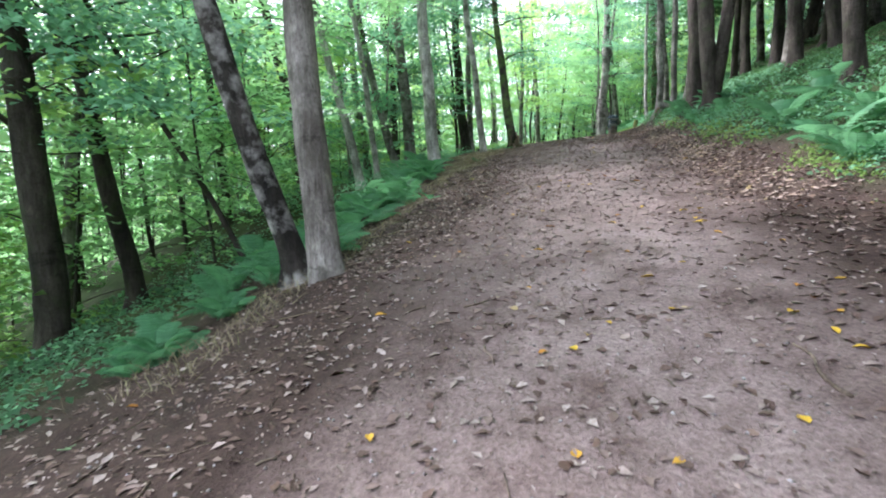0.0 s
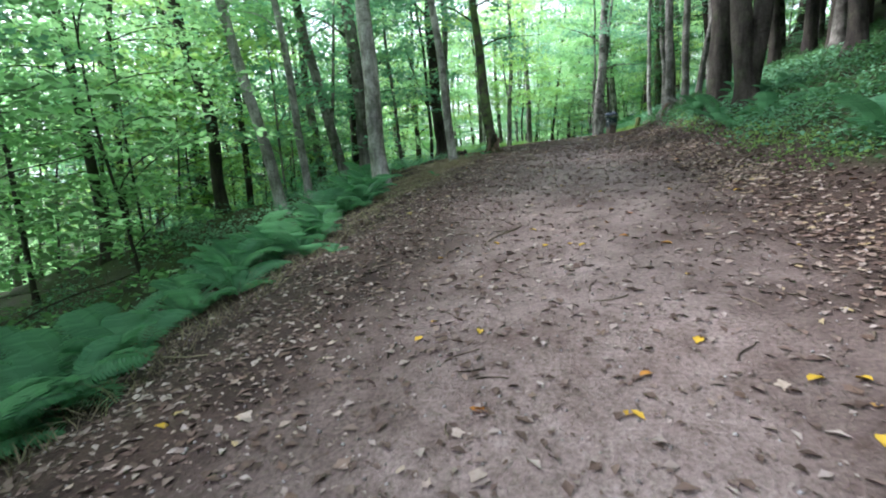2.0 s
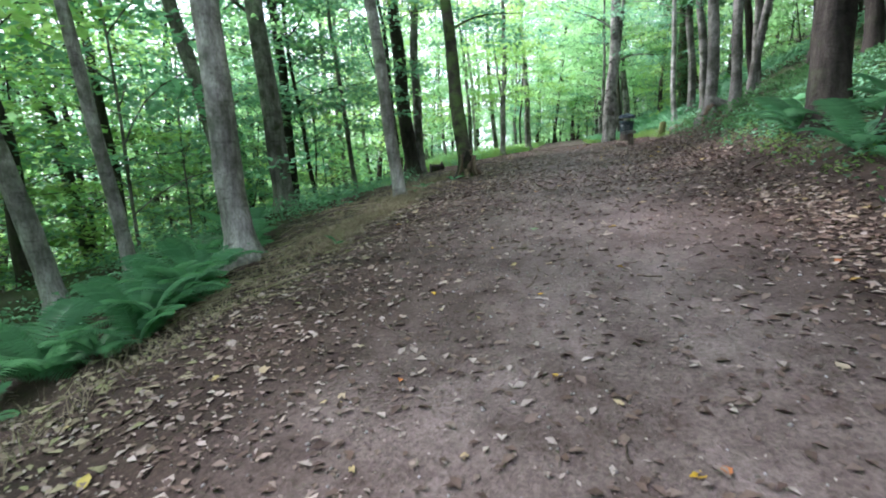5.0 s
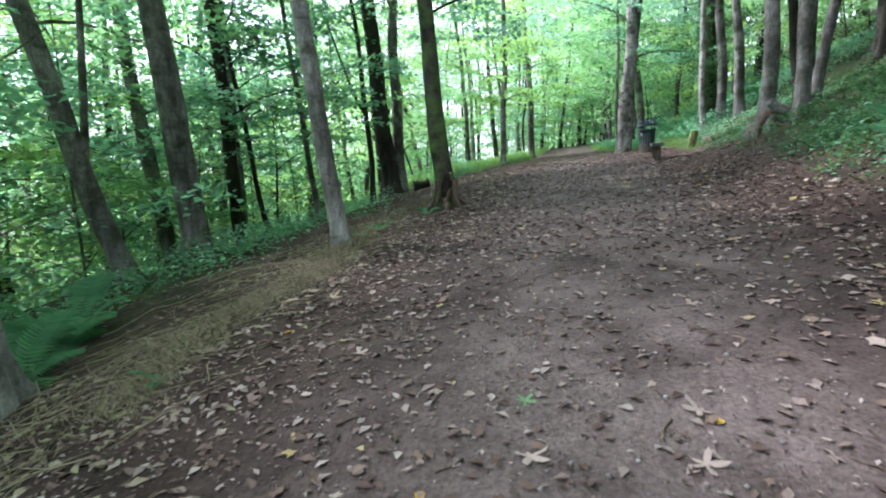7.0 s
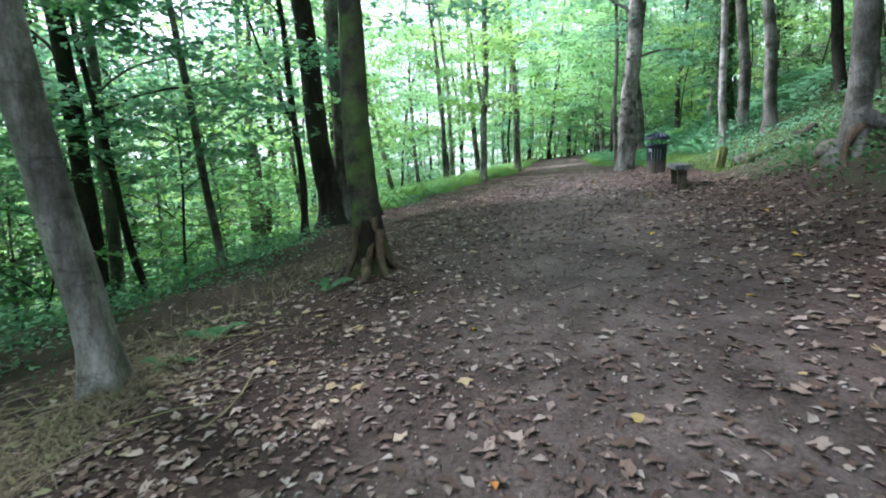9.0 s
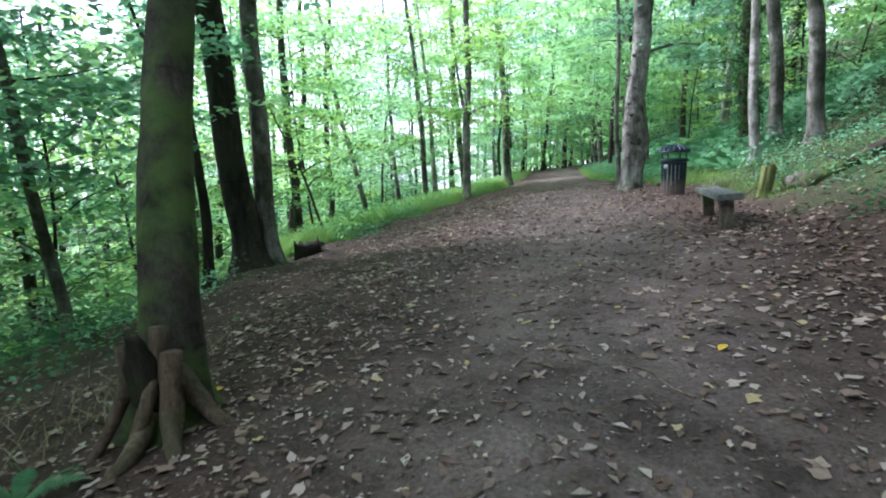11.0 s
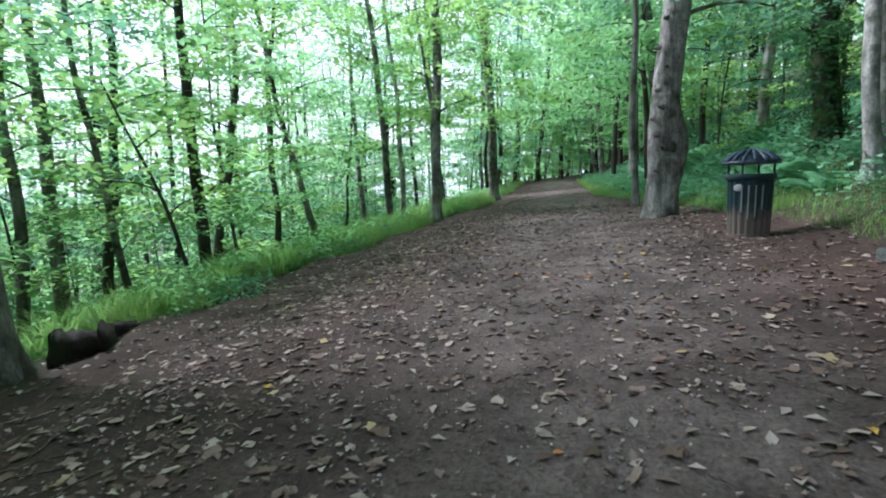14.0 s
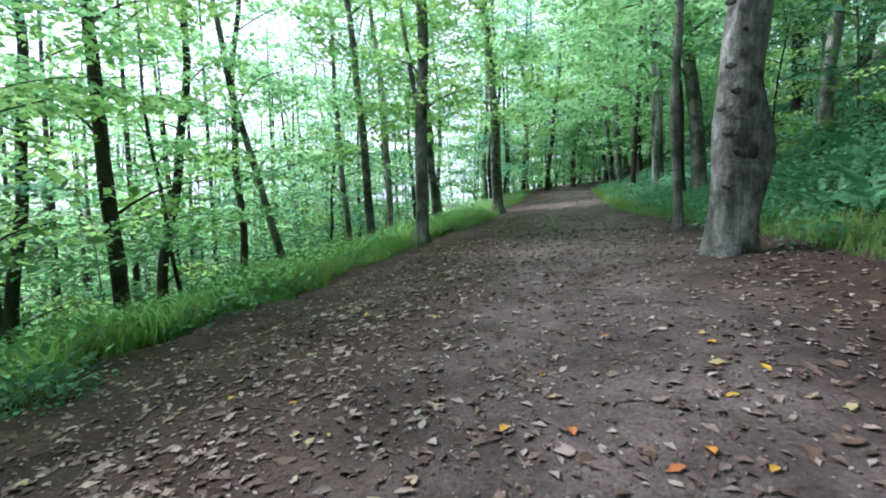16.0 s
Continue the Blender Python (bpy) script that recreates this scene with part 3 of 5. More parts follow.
tree(6.6, 30.2, 0.15, -0.08, 0.03, 14, BARK_GREY, label=GREY, seed=45, low=4.5, leaves=LEAF_DARK, size=0.2, over=(-4.0, 0.0))
tree(5.55, 35.0, 0.18, -0.05, 0.016, 14, BARK_GREY, label=GREY, seed=46, low=4.0, leaves=LEAF_MID, over=(-4.0, 0.0))
tree(4.62, 33.5, 0.11, -0.05, 0.02, 12, BARK_PALE, label="slim pale tree with a reddish foot on the bank", seed=47, low=4.5, leaves=LEAF_MID, over=(-4.0, 0.0))
ivied = tree(5.65, 37.1, 0.25, -0.07, 0.03, 15, BARK_MOSS, label="ivy-clad tree on the green bank", seed=48, low=2.2, leaves=LEAF_DARK, limbs=9, reach=1.0, radius=0.5, over=(-4.0, 0.0))
tree(5.6, 32.9, 0.17, -0.05, 0.03, 13, BARK_GREY, label=GREY, seed=49, low=4.0, leaves=LEAF_MID, over=(-4.0, 0.0))
tree(6.8, 50.9, 0.14, 0.017, 0.0, 13, BARK_BROWN, label=GREY, seed=50, low=3.2, over=(-4.0, 0.0))
knotted = tree(2.1, 35.4, 0.265, 0.004, 0.0, 15, BARK_KNOTTED, label="stout knotted grey tree with a burl beside the litter bin", seed=51, low=3.6, flare=0.22, burl=[(1.7, -0.1, 0.09), (1.42, -0.1, 0.13), (1.12, 0.0, 0.12), (0.85, 0.0, 0.06), (1.35, -1.9, 0.06), (2.0, -1.2, 0.07), (2.7, -2.2, 0.06), (0.5, -2.4, 0.05)], sides=26, rings=48, fork=(1.9, 0.10, 0.05, 0.13, 7.0), over=(-4.0, 0.0))
tree(2.15, 38.6, 0.085, -0.05, 0.01, 13, BARK_GREY, label="pale slender stem close behind the stout grey tree", seed=62, low=4.0, over=(-4.0, 0.0), canopy=30)
tree(3.48, 44.78, 0.11, -0.03, 0.0, 12, BARK_BROWN, label="dark slender tree behind the stout grey one", seed=52, low=3.6, over=(-4.0, 0.0), leaves=LEAF_BRIGHT, size=0.19, canopy=30)
tree(4.02, 52.86, 0.15, -0.02, 0.0, 13, BARK_PALE, label=GREY, seed=53, low=2.8, reach=3.4, over=(-4.0, 0.0), leaves=LEAF_BRIGHT, size=0.19, canopy=46)
tree(3.9, 44.5, 0.22, -0.10, 0.025, 14, BARK_GREY, label=GREY, seed=54, low=3.0, over=(-4.0, 0.0), leaves=LEAF_BRIGHT, size=0.19, canopy=46)
tree(4.3, 53.7, 0.28, -0.07, 0.01, 14, BARK_GREY, label=GREY, seed=55, low=3.4, over=(-4.0, 0.0), leaves=LEAF_BRIGHT, size=0.19, canopy=46)
tree(7.1, 44.9, 0.19, 0.02, 0.0, 14, BARK_PALE, label="pale tree high on the green bank", seed=56, low=3.6, over=(-4.0, 0.0))
tree(3.3, 60.0, 0.2, -0.05, 0.0, 14, BARK_GREY, label=GREY, seed=57, low=3.0, over=(-4.0, 0.0), leaves=LEAF_BRIGHT, size=0.19, canopy=46)
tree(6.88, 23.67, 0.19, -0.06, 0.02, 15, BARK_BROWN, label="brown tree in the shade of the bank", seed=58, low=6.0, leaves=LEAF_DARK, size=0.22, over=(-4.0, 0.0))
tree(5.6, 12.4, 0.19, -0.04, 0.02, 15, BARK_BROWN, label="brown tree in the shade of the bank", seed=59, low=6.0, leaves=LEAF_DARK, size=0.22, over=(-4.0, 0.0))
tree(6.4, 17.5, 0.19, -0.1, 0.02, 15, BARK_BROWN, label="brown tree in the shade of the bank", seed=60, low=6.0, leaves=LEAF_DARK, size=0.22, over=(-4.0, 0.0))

q = np.linspace(0, 1, 12)
px, py = 0.0 + 0.95 * q ** 1.3, 0.0 - 0.1 * q
pz = 0.62 * (1 - q) ** 1.7 + np.array([floor_at(3.94 + u, 25.14 + w) for u, w in zip(px, py)]) - floor_at(3.94, 25.14) + 0.03
v, f = tube(np.column_stack([px, py, pz]), 0.14 * (1 - 0.55 * q), 12, 0.06, np.random.default_rng(69))
put("root", mesh_of("root", v, f), BARK_GREY, swept, "thick grey root sweeping up the bank")
for up, a, size in [(0.55, -2.3, 0.05), (1.3, -1.45, 0.085), (1.85, -2.5, 0.045), (2.05, -1.75, 0.06), (2.75, -1.3, 0.075), (1.0, -1.0, 0.04), (3.1, -2.2, 0.055), (1.32, -0.5, 0.17), (1.62, -0.75, 0.09), (0.9, -2.0, 0.05), (2.35, -2.1, 0.05), (1.55, -2.15, 0.045), (3.6, -1.6, 0.06)]:
    bm = bmesh.new()
    bmesh.ops.create_icosphere(bm, subdivisions=3, radius=1.0)
    for v in bm.verts:
        # a lip of bark round a sunken scar
        rim = math.hypot(v.co.y, v.co.z)
        dip = 0.75 if rim < 0.45 else 1.0
        wob = 1 + 0.2 * noise.noise(v.co * 2 + Vector((a, up, 0)))
        v.co = Vector((0.4 * v.co.x * dip, 1.25 * v.co.y * wob, 0.8 * v.co.z * wob)) * size
    me = bpy.data.meshes.new("knot")
    bm.to_mesh(me)
    bm.free()
    me.polygons.foreach_set("use_smooth", np.ones(len(me.polygons), bool))
    # scars are real; the largest is dark bark painting shade under the burl
    put("knot", me, BARK_DARK if size > 0.15 else BARK_DIM, knotted, "dark branch scar, the largest coloured as shade under the burl", m=pose(0.25 * math.cos(a), 0.25 * math.sin(a), up, 0, 0, math.degrees(a)))

# near-black lump on the trunk paints the shade inside the hollow
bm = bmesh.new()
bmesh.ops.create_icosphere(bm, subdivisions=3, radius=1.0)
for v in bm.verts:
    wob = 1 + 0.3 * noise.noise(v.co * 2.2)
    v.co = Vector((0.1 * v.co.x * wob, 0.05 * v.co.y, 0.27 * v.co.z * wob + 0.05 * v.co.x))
part("hollow", bm, ROT_AND_SHADE, rooted, "dark lump coloured as the shaded hollow between the roots", smooth=True).matrix_basis = pose(0.03, -0.235, 0.42, 14, 0, 5)
for k, (x0, x1, top, r) in enumerate([(-0.11, -0.2, 0.62, 0.05), (0.1, 0.04, 0.7, 0.045), (0.17, 0.34, 0.55, 0.06), (0.02, -0.06, 0.34, 0.035)]):
    q = np.linspace(0, 1, 9)
    px, py = x0 + (x1 - x0) * q ** 1.4 + 0.02 * np.sin(6 * q + k), -0.19 - 0.24 * q ** 1.6
    pz = top * (1 - q) ** 1.5 + np.array([floor_at(-2.2 + u, 22.55 + w) for u, w in zip(px, py)]) - floor_at(-2.2, 22.55)
    v, f = tube(np.column_stack([px, py, pz]), r * (1 - 0.45 * q), 9, 0.16, np.random.default_rng(70 + k))
    put("root", mesh_of("root", v, f), ROOT_WOOD, rooted, "bare pale brown root")

iv = np.random.default_rng(63)
n = 2600
up, a = 7.0 * iv.uniform(0, 1, n) ** 1.2, iv.uniform(0, 6.28, n)
rr = 0.27 + 0.14 * iv.uniform(0, 1, n)
out = np.stack([np.cos(a), np.sin(a), np.zeros(n)], 1)
put("ivy", leaf_mesh("ivy", np.stack([-0.07 * up, 0.03 * up, up], 1) + rr[:, None] * out, out + iv.normal(0, 0.4, (n, 3)) + [0, 0, 0.4], iv.uniform(0, 6.28, n), 0.1 * iv.uniform(0.6, 1.3, n)), LEAF_DARK, ivied, "dark green ivy leaves")

# ---- the wood around ----
TAKEN = [(o.matrix_basis.translation.x, o.matrix_basis.translation.y) for o in scene.objects if o.parent is None and o.name.startswith("tree")]
pick = np.random.default_rng(77)


def free_spot(x, y, gap):
    if abs(x) < 4.6 and -16 < y < 66:
        return False
    if any((x - a) ** 2 + (y - b) ** 2 < gap * gap for a, b in TAKEN):
        return False
    TAKEN.append((x, y))
    return True


def wood(protos, count, xr, yr, gap, names):
    done = 0
    for _ in range(count * 12):
        if done >= count:
            break
        x, y = pick.uniform(*xr), pick.uniform(*yr)
        if names == "tree" and x < -13 and 32 < y < 62:
            continue
        if not free_spot(x, y, gap):
            continue
        src = protos[int(pick.integers(len(protos)))]
        s = pick.uniform(0.85, 1.2)
        copy_thing(src, pose(x, y, floor_at(x, y) - 0.1, pick.uniform(-6, 6), pick.uniform(-9, 5), pick.uniform(0, 360)) @ Matrix.Diagonal((s, s, s, 1)))
        done += 1


tall = [tree(-16 - 3 * k, 20 + 9 * k, 0.10 + 0.02 * k, -0.03 * (k % 2), 0.02, 14 + k, (BARK_DARK, BARK_GREY, BARK_BROWN, BARK_DARK)[k], (LEAF_MID, LEAF_BRIGHT, LEAF_BRIGHT, LEAF_SUNLIT)[k],
             low=1.8, limbs=12, per=26, size=0.205, reach=2.7, label="slim woodland tree with layered green sprays of leaves", seed=200 + k, sides=10, radius=0.85, bend=0.16) for k in range(4)]
young = [tree(-11 - 2 * k, 11 + 8 * k, 0.035, -0.06, 0.03, 5.5 + 0.7 * k, (BARK_DARK, BARK_GREY, BARK_BROWN)[k], (LEAF_BRIGHT, LEAF_MID, LEAF_SUNLIT)[k],
              low=0.5, limbs=9, per=38, size=0.15, reach=2.0, sprays=5, label="young leafy sapling in the undergrowth", seed=220 + k, sides=7, category="sapling", name="sapling", group="saplings", radius=0.6) for k in range(3)]
# trunks here take darker barks to carry the hillside's shade
shade = [tree(14 + 3 * k, 18 + 9 * k, 0.17 + 0.03 * k, 0.02, 0.02, 16, (BARK_BROWN, BARK_DIM, BARK_DARK)[k], LEAF_DARK,
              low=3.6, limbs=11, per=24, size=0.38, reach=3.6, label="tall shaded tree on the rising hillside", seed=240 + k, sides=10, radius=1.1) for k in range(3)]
wood(tall, 42, (-21, -8.6), (2, 72), 1.9, "tree")
wood(young, 34, (-17, -6.6), (3, 27), 1.2, "sapling")
wood(young, 30, (-18, -8.0), (27, 66), 1.4, "sapling")
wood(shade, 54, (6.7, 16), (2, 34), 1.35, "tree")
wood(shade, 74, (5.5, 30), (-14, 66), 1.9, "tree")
wood(tall, 22, (-6, 12), (66, 78), 1.5, "tree")
wood(young, 40, (-8, 12), (63, 78), 1.1, "sapling")
for k, (x, y) in enumerate([(-3.6, 55), (-4.4, 59), (3.6, 56.5), (4.6, 62), (-3.9, 64), (3.2, 65)]):
    copy_thing(tall[k % 4], pose(x, y, floor_at(x, y) - 0.1, 0, 0, 70 * k))
    TAKEN.append((x, y))
wood(young, 30, (5.2, 15), (36, 64), 1.5, "sapling")
# unseen trees behind the start, added to hold back light from there
wood(shade, 9, (-20, 20), (-30, -14), 2.4, "tree")
wood(tall, 6, (-24, -5), (-18, 2), 2.8, "tree")


def far_wood(seed, areas, per=15, size=0.5, radius=1.25):
    """Stems and sprays of the trees too far off to be told apart."""
    rng = np.random.default_rng(seed)
    ob = tagged(new("far_wood"), "far trees closing the view with pale green leaves", "woodland", kind="stuff")
    stems, faces, centres = [], [], []
    for (x0, x1), (y0, y1), n in areas:
        for _ in range(n):
            x, y = rng.uniform(x0, x1), rng.uniform(y0, y1)
            z, h, r = float(ground_z(x, y)), rng.uniform(13, 21), rng.uniform(0.1, 0.22)
            line = np.column_stack([x + rng.normal(0, 0.05) * np.linspace(0, h, 6), y + rng.normal(0, 0.03) * np.linspace(0, h, 6), z - 0.3 + np.linspace(0, h, 6)])
            v, f = tube(line, np.linspace(r, 0.3 * r, 6), 7)
            off = sum(len(p) for p in stems)
            stems.append(v)
            faces += [tuple(off + i for i in face) for face in f]
            k = 30
            up = h * rng.uniform(0.06, 1.0, k) ** 0.9
            wide = 1.2 + 2.2 * np.sin(math.pi * np.clip(up / h, 0, 1)) 
            low = rng.uniform(0.2, 3.0, 10)
            centres.append(np.column_stack([x + rng.normal(0, 2.2, 10), y + rng.normal(0, 2.2, 10), z + low]))
            centres.append(np.column_stack([x + wide * rng.normal(0, 0.8, k), y + wide * rng.normal(0, 0.8, k), z + up]))
    put("stems", mesh_of("stems", np.vstack(stems), faces), BARK_BROWN, ob)
    at, nor, spin, size = spray_leaves(rng, np.vstack(centres), radius, 0.16, per, size)
    put("foliage", leaf_mesh("foliage", at, nor, spin, size), LEAF_BRIGHT, ob)


far_wood(407, [((-36, -15), (33, 80), 58)], 30, 0.27, 1.15)
far_wood(404, [((-60, -30), (-4, 24), 12), ((-60, -30), (75, 130), 12), ((-58, -27), (24, 76), 46), ((-28, 45), (80, 125), 70), ((-9, 14), (78, 100), 26), ((28, 55), (-5, 78), 34)])


def far_shrubs(n, xr, yr):
    """Leafy bushes low on the slope, too far off to be told apart."""
    rng = np.random.default_rng(405)
    ob = tagged(new("far_shrubs"), "pale green bushes massed far down the slope", "bushes", kind="stuff")
    stems, faces, centres = [], [], []
    for _ in range(n):
        x, y, h = rng.uniform(*xr), rng.uniform(*yr), rng.uniform(2.0, 5.5)
        z = float(ground_z(x, y))
        k = np.linspace(0, 1, 4)
        v, f = tube(np.column_stack([x + 0.3 * rng.normal() * k, y + 0.3 * rng.normal() * k, z - 0.3 + h * k]), 0.05 - 0.035 * k, 5)
        faces += [tuple(sum(len(p) for p in stems) + i for i in face) for face in f]
        stems.append(v)
        m = 7
        centres.append(np.column_stack([x + rng.normal(0, 0.9, m), y + rng.normal(0, 0.9, m), z + h * rng.uniform(0.08, 1.0, m)]))
    put("stems", mesh_of("stems", np.vstack(stems), faces), BARK_BROWN, ob)
    put("foliage", leaf_mesh("foliage", *spray_leaves(rng, np.vstack(centres), 0.95, 0.16, 16, 0.3)), LEAF_BRIGHT, ob)


far_shrubs(230, (-34, -13), (10, 78))


# ---- undergrowth ----
def frond_mesh(seed, length=0.75):
    rng = np.random.default_rng(seed)
    k = np.linspace(0, 1, 26)
    rib = np.column_stack([length * k * (1 - 0.16 * k), 0.05 * length * np.sin(2.2 * k + seed), length * (0.62 * k - 0.62 * k * k)])
    verts, faces = [], []
    for i in range(3, 26):
        w = length * 0.27 * math.sin(math.pi * min(1.0, (1.06 - k[i]) * 1.05)) ** 0.8 if k[i] > 0.45 else length * 0.27 * (0.45 + 0.55 * (k[i] / 0.45))
        for s in (-1, 1):
            ww = w * rng.uniform(0.85, 1.1)
            a = rib[i]
            tip = a + [0.35 * ww, s * ww, -0.25 * ww]
            mid = a + [0.15 * ww, s * 0.5 * ww, -0.05 * ww]
            n = len(verts)
            verts += [a - [0.011, 0, 0], mid - [0.014, 0, 0.004], tip, mid + [0.014, 0, 0.004], a + [0.011, 0, 0]]
            faces.append((n, n + 1, n + 2, n + 3, n + 4))
    v, f = tube(rib[::4], np.linspace(0.006, 0.0015, 7), 3)
    n = len(verts)
    faces += [tuple(n + q for q in face) for face in f]
    return mesh_of("frond", np.array(verts + list(v)), faces, smooth=False)


FRONDS = [frond_mesh(k, 0.62 + 0.1 * k) for k in range(4)]


def fern(seed, x, y, size=1.0, fronds=8):
    rng = np.random.default_rng(5000 + seed)
    ob = thing("fern", x, y, floor_at(x, y) - 0.02, "green bracken fern with arching feathery fronds", "fern", "ferns on the banks", turn=float(rng.uniform(0, 360)))
    for k in range(fronds):
        s = size * rng.uniform(0.75, 1.2)
        put("frond", FRONDS[int(rng.integers(4))], LEAF_FERN, ob, m=pose(0, 0, 0.0, rng.uniform(-10, 10), -rng.uniform(8, 48), 360 * k / fronds + rng.uniform(-18, 18)) @ Matrix.Diagonal((s, s, s, 1)))
    return ob


fr = np.random.default_rng(12)
for k in range(60):
    y = fr.uniform(3.6, 17.4)
    x = -3.4 - abs(fr.normal(0, 0.65)) - (0.25 if y < 6 else 0.0) - (0.95 if y > 14.6 else 0.0)
    if (x + 2.9) ** 2 + (y - 5.5) ** 2 > 0.6:
        fern(k, x, y, fr.uniform(0.7, 1.05) * (0.72 if y < 6 else 1.0), 7)
for k in range(28):
    fern(100 + k, 3.45 + abs(fr.normal(0, 0.8)), fr.uniform(5.0, 20.5), fr.uniform(0.6, 1.15))
for k in range(34):
    fern(200 + k, 3.9 + abs(fr.normal(0, 1.3)), fr.uniform(34.0, 56.0), fr.uniform(0.8, 1.2))
for k, (x, y, size, fronds) in enumerate([(-2.8, 20.4, 0.34, 4), (-2.45, 21.8, 0.34, 4), (-2.62, 9.95, 0.42, 4), (-2.68, 15.75, 0.3, 4), (-2.8, 19.9, 0.32, 4), (-3.25, 10.4, 0.8, 7), (-3.85, 8.85, 0.95, 8), (-4.5, 8.5, 1.0, 8),
                                          (-3.85, 10.5, 0.9, 8), (-4.1, 12.9, 0.95, 8), (-3.76, 14.2, 0.8, 7), (-4.55, 9.7, 0.9, 8), (-4.9, 12.0, 0.95, 8), (-4.8, 16.6, 0.8, 8), (-4.75, 17.0, 0.9, 7), (-4.8, 19.7, 0.55, 6)]):
    fern(300 + k, x, y, size, fronds)


def blades(name, rng, x, y, height, width, lean, mat, label, category):
    """Upright tapered blades bent to one side, in one mesh."""
    n = len(x)
    z = ground_z(x, y) + rough_z(x, y)
    a = rng.uniform(0, 2 * math.pi, n)
    h = height * rng.uniform(0.5, 1.3, n)
    b = rng.uniform(0, 2 * math.pi, n)
    off = lean * h * rng.uniform(0.3, 1.3, n)
    base = np.stack([x, y, z - 0.01], 1)
    s = np.stack([np.cos(a), np.sin(a), np.zeros(n)], 1) * width * rng.uniform(0.7, 1.3, n)[:, None]
    d = np.stack([np.cos(b) * off, np.sin(b) * off, np.zeros(n)], 1)
    up = np.stack([np.zeros(n), np.zeros(n), h], 1)
    verts = np.stack([base - s, base + s, base + 0.6 * up + 0.35 * d + 0.7 * s, base + 0.6 * up + 0.35 * d - 0.7 * s, base + 0.93 * up + d], 1).reshape(-1, 3)
    q = 5 * np.arange(n)[:, None]
    faces = np.concatenate([q + [[0, 1, 2]], q + [[0, 2, 3]], q + [[3, 2, 4]]], 1).reshape(-1, 3)
    return tagged(put(name, mesh_of(name, verts, faces, smooth=False), mat), label, category, kind="stuff")


rg = np.random.default_rng(31)
n = 26000
y = rg.uniform(30.0, 66.0, n)
x = -4.1 - np.clip((34 - y) * 0.22, 0, 0.8) - np.abs(rg.normal(0, 1.0, n)) + 0.3 * np.sin(0.7 * y) + np.clip((y - 37) * 0.12, 0, 1.6)
blades("grass", rg, x + 0.22 * np.sin(2.3 * y) * np.sin(5.1 * y), y, 0.34 + 0.14 * np.sin(1.7 * y + x), 0.006, 0.7, LEAF_GRASS, "long green grass along the downhill verge", "grass")
n = 12000
y = rg.uniform(33.5, 60.0, n)
x = 3.0 + np.abs(rg.normal(0, 1.1, n)) - np.clip((y - 36) * 0.14, 0, 1.35)
blades("grass", rg, x, y, 0.22, 0.006, 0.7, LEAF_GRASS, "thin green grass on the uphill bank", "grass")
n = 3500
y = rg.uniform(3.0, 24.0, n)
x = -2.7 - np.abs(rg.normal(0, 0.5, n))
blades("dry_grass", rg, x, y, 0.14, 0.004, 1.6, STRAW, "dry straw-coloured grass flattened at the path edge", "grass")


n = 4200
y = rg.uniform(15.3, 20.0, n)
x = -2.78 - 0.1 * np.sin(2 * y) + rg.normal(0, 0.14, n)
blades("dry_grass", rg, x, y, 0.10, 0.0035, 2.6, STRAW, "flattened straw-coloured grass beside the dirt path", "grass")


def low_leaves(name, rng, x, y, height, size, mat, label):
    n = len(x)
    z = ground_z(x, y) + rough_z(x, y) + rng.uniform(0.02, 1.0, n) * height
    normal = np.stack([rng.normal(0, 0.45, n), rng.normal(0, 0.45, n), np.ones(n)], 1)
    me = leaf_mesh(name, np.stack([x, y, z], 1), normal, rng.uniform(0, 6.28, n), size * rng.uniform(0.6, 1.4, n))
    return tagged(put(name, me, mat), label, "undergrowth", kind="stuff")


def clumped(rng, n, xr, yr, clumps, spread_by):
    cx, cy = rng.uniform(*xr, clumps), rng.uniform(*yr, clumps)
    k = rng.integers(clumps, size=n)
    return cx[k] + rng.normal(0, spread_by, n), cy[k] + rng.normal(0, spread_by, n)


x, y = clumped(rg, 17000, (-9.5, -4.3), (2, 28), 200, 0.28)
low_leaves("undergrowth", rg, x, y, 0.35, 0.07, LEAF_MID, "low bramble and ivy leaves on the downhill slope")
x, y = clumped(rg, 20000, (-10, -5.2), (29, 62), 210, 0.35)
low_leaves("undergrowth", rg, x, y, 0.5, 0.08, LEAF_BRIGHT, "bright green weeds below the grassy verge")
x, y = clumped(rg, 18000, (4.1, 11), (6, 34), 230, 0.3)
low_leaves("undergrowth", rg, x, y, 0.25, 0.07, LEAF_DARK, "dark ivy and bramble leaves on the shaded bank")
x, y = clumped(rg, 22000, (4.4, 12), (33, 62), 230, 0.4)
low_leaves("undergrowth", rg, x, y, 0.5, 0.13, LEAF_MID, "green leafy plants covering the bank")


x, y = clumped(rg, 9000, (-5.6, -4.0), (31, 62), 120, 0.25)
low_leaves("undergrowth", rg, x + np.clip((y - 37) * 0.1, 0, 1.3), y, 0.32, 0.07, LEAF_MID, "leafy green weeds along the grassy verge")
x, y = clumped(rg, 12000, (3.5, 7.0), (5, 23), 130, 0.28)
low_leaves("undergrowth", rg, x, y, 0.3, 0.07, LEAF_MID, "green bramble and ivy on the bank above the path")
x, y = clumped(rg, 15000, (3.55, 7.5), (4, 26.5), 190, 0.26)
low_leaves("undergrowth", rg, x, y, 0.32, 0.085, LEAF_DARK, "dense dark green ivy mounds at the foot of the bank")
x, y = clumped(rg, 3000, (3.1, 3.7), (4, 21), 60, 0.15)
low_leaves("undergrowth", rg, x, y, 0.12, 0.05, LEAF_GRASS, "short weeds and moss where the path meets the bank")
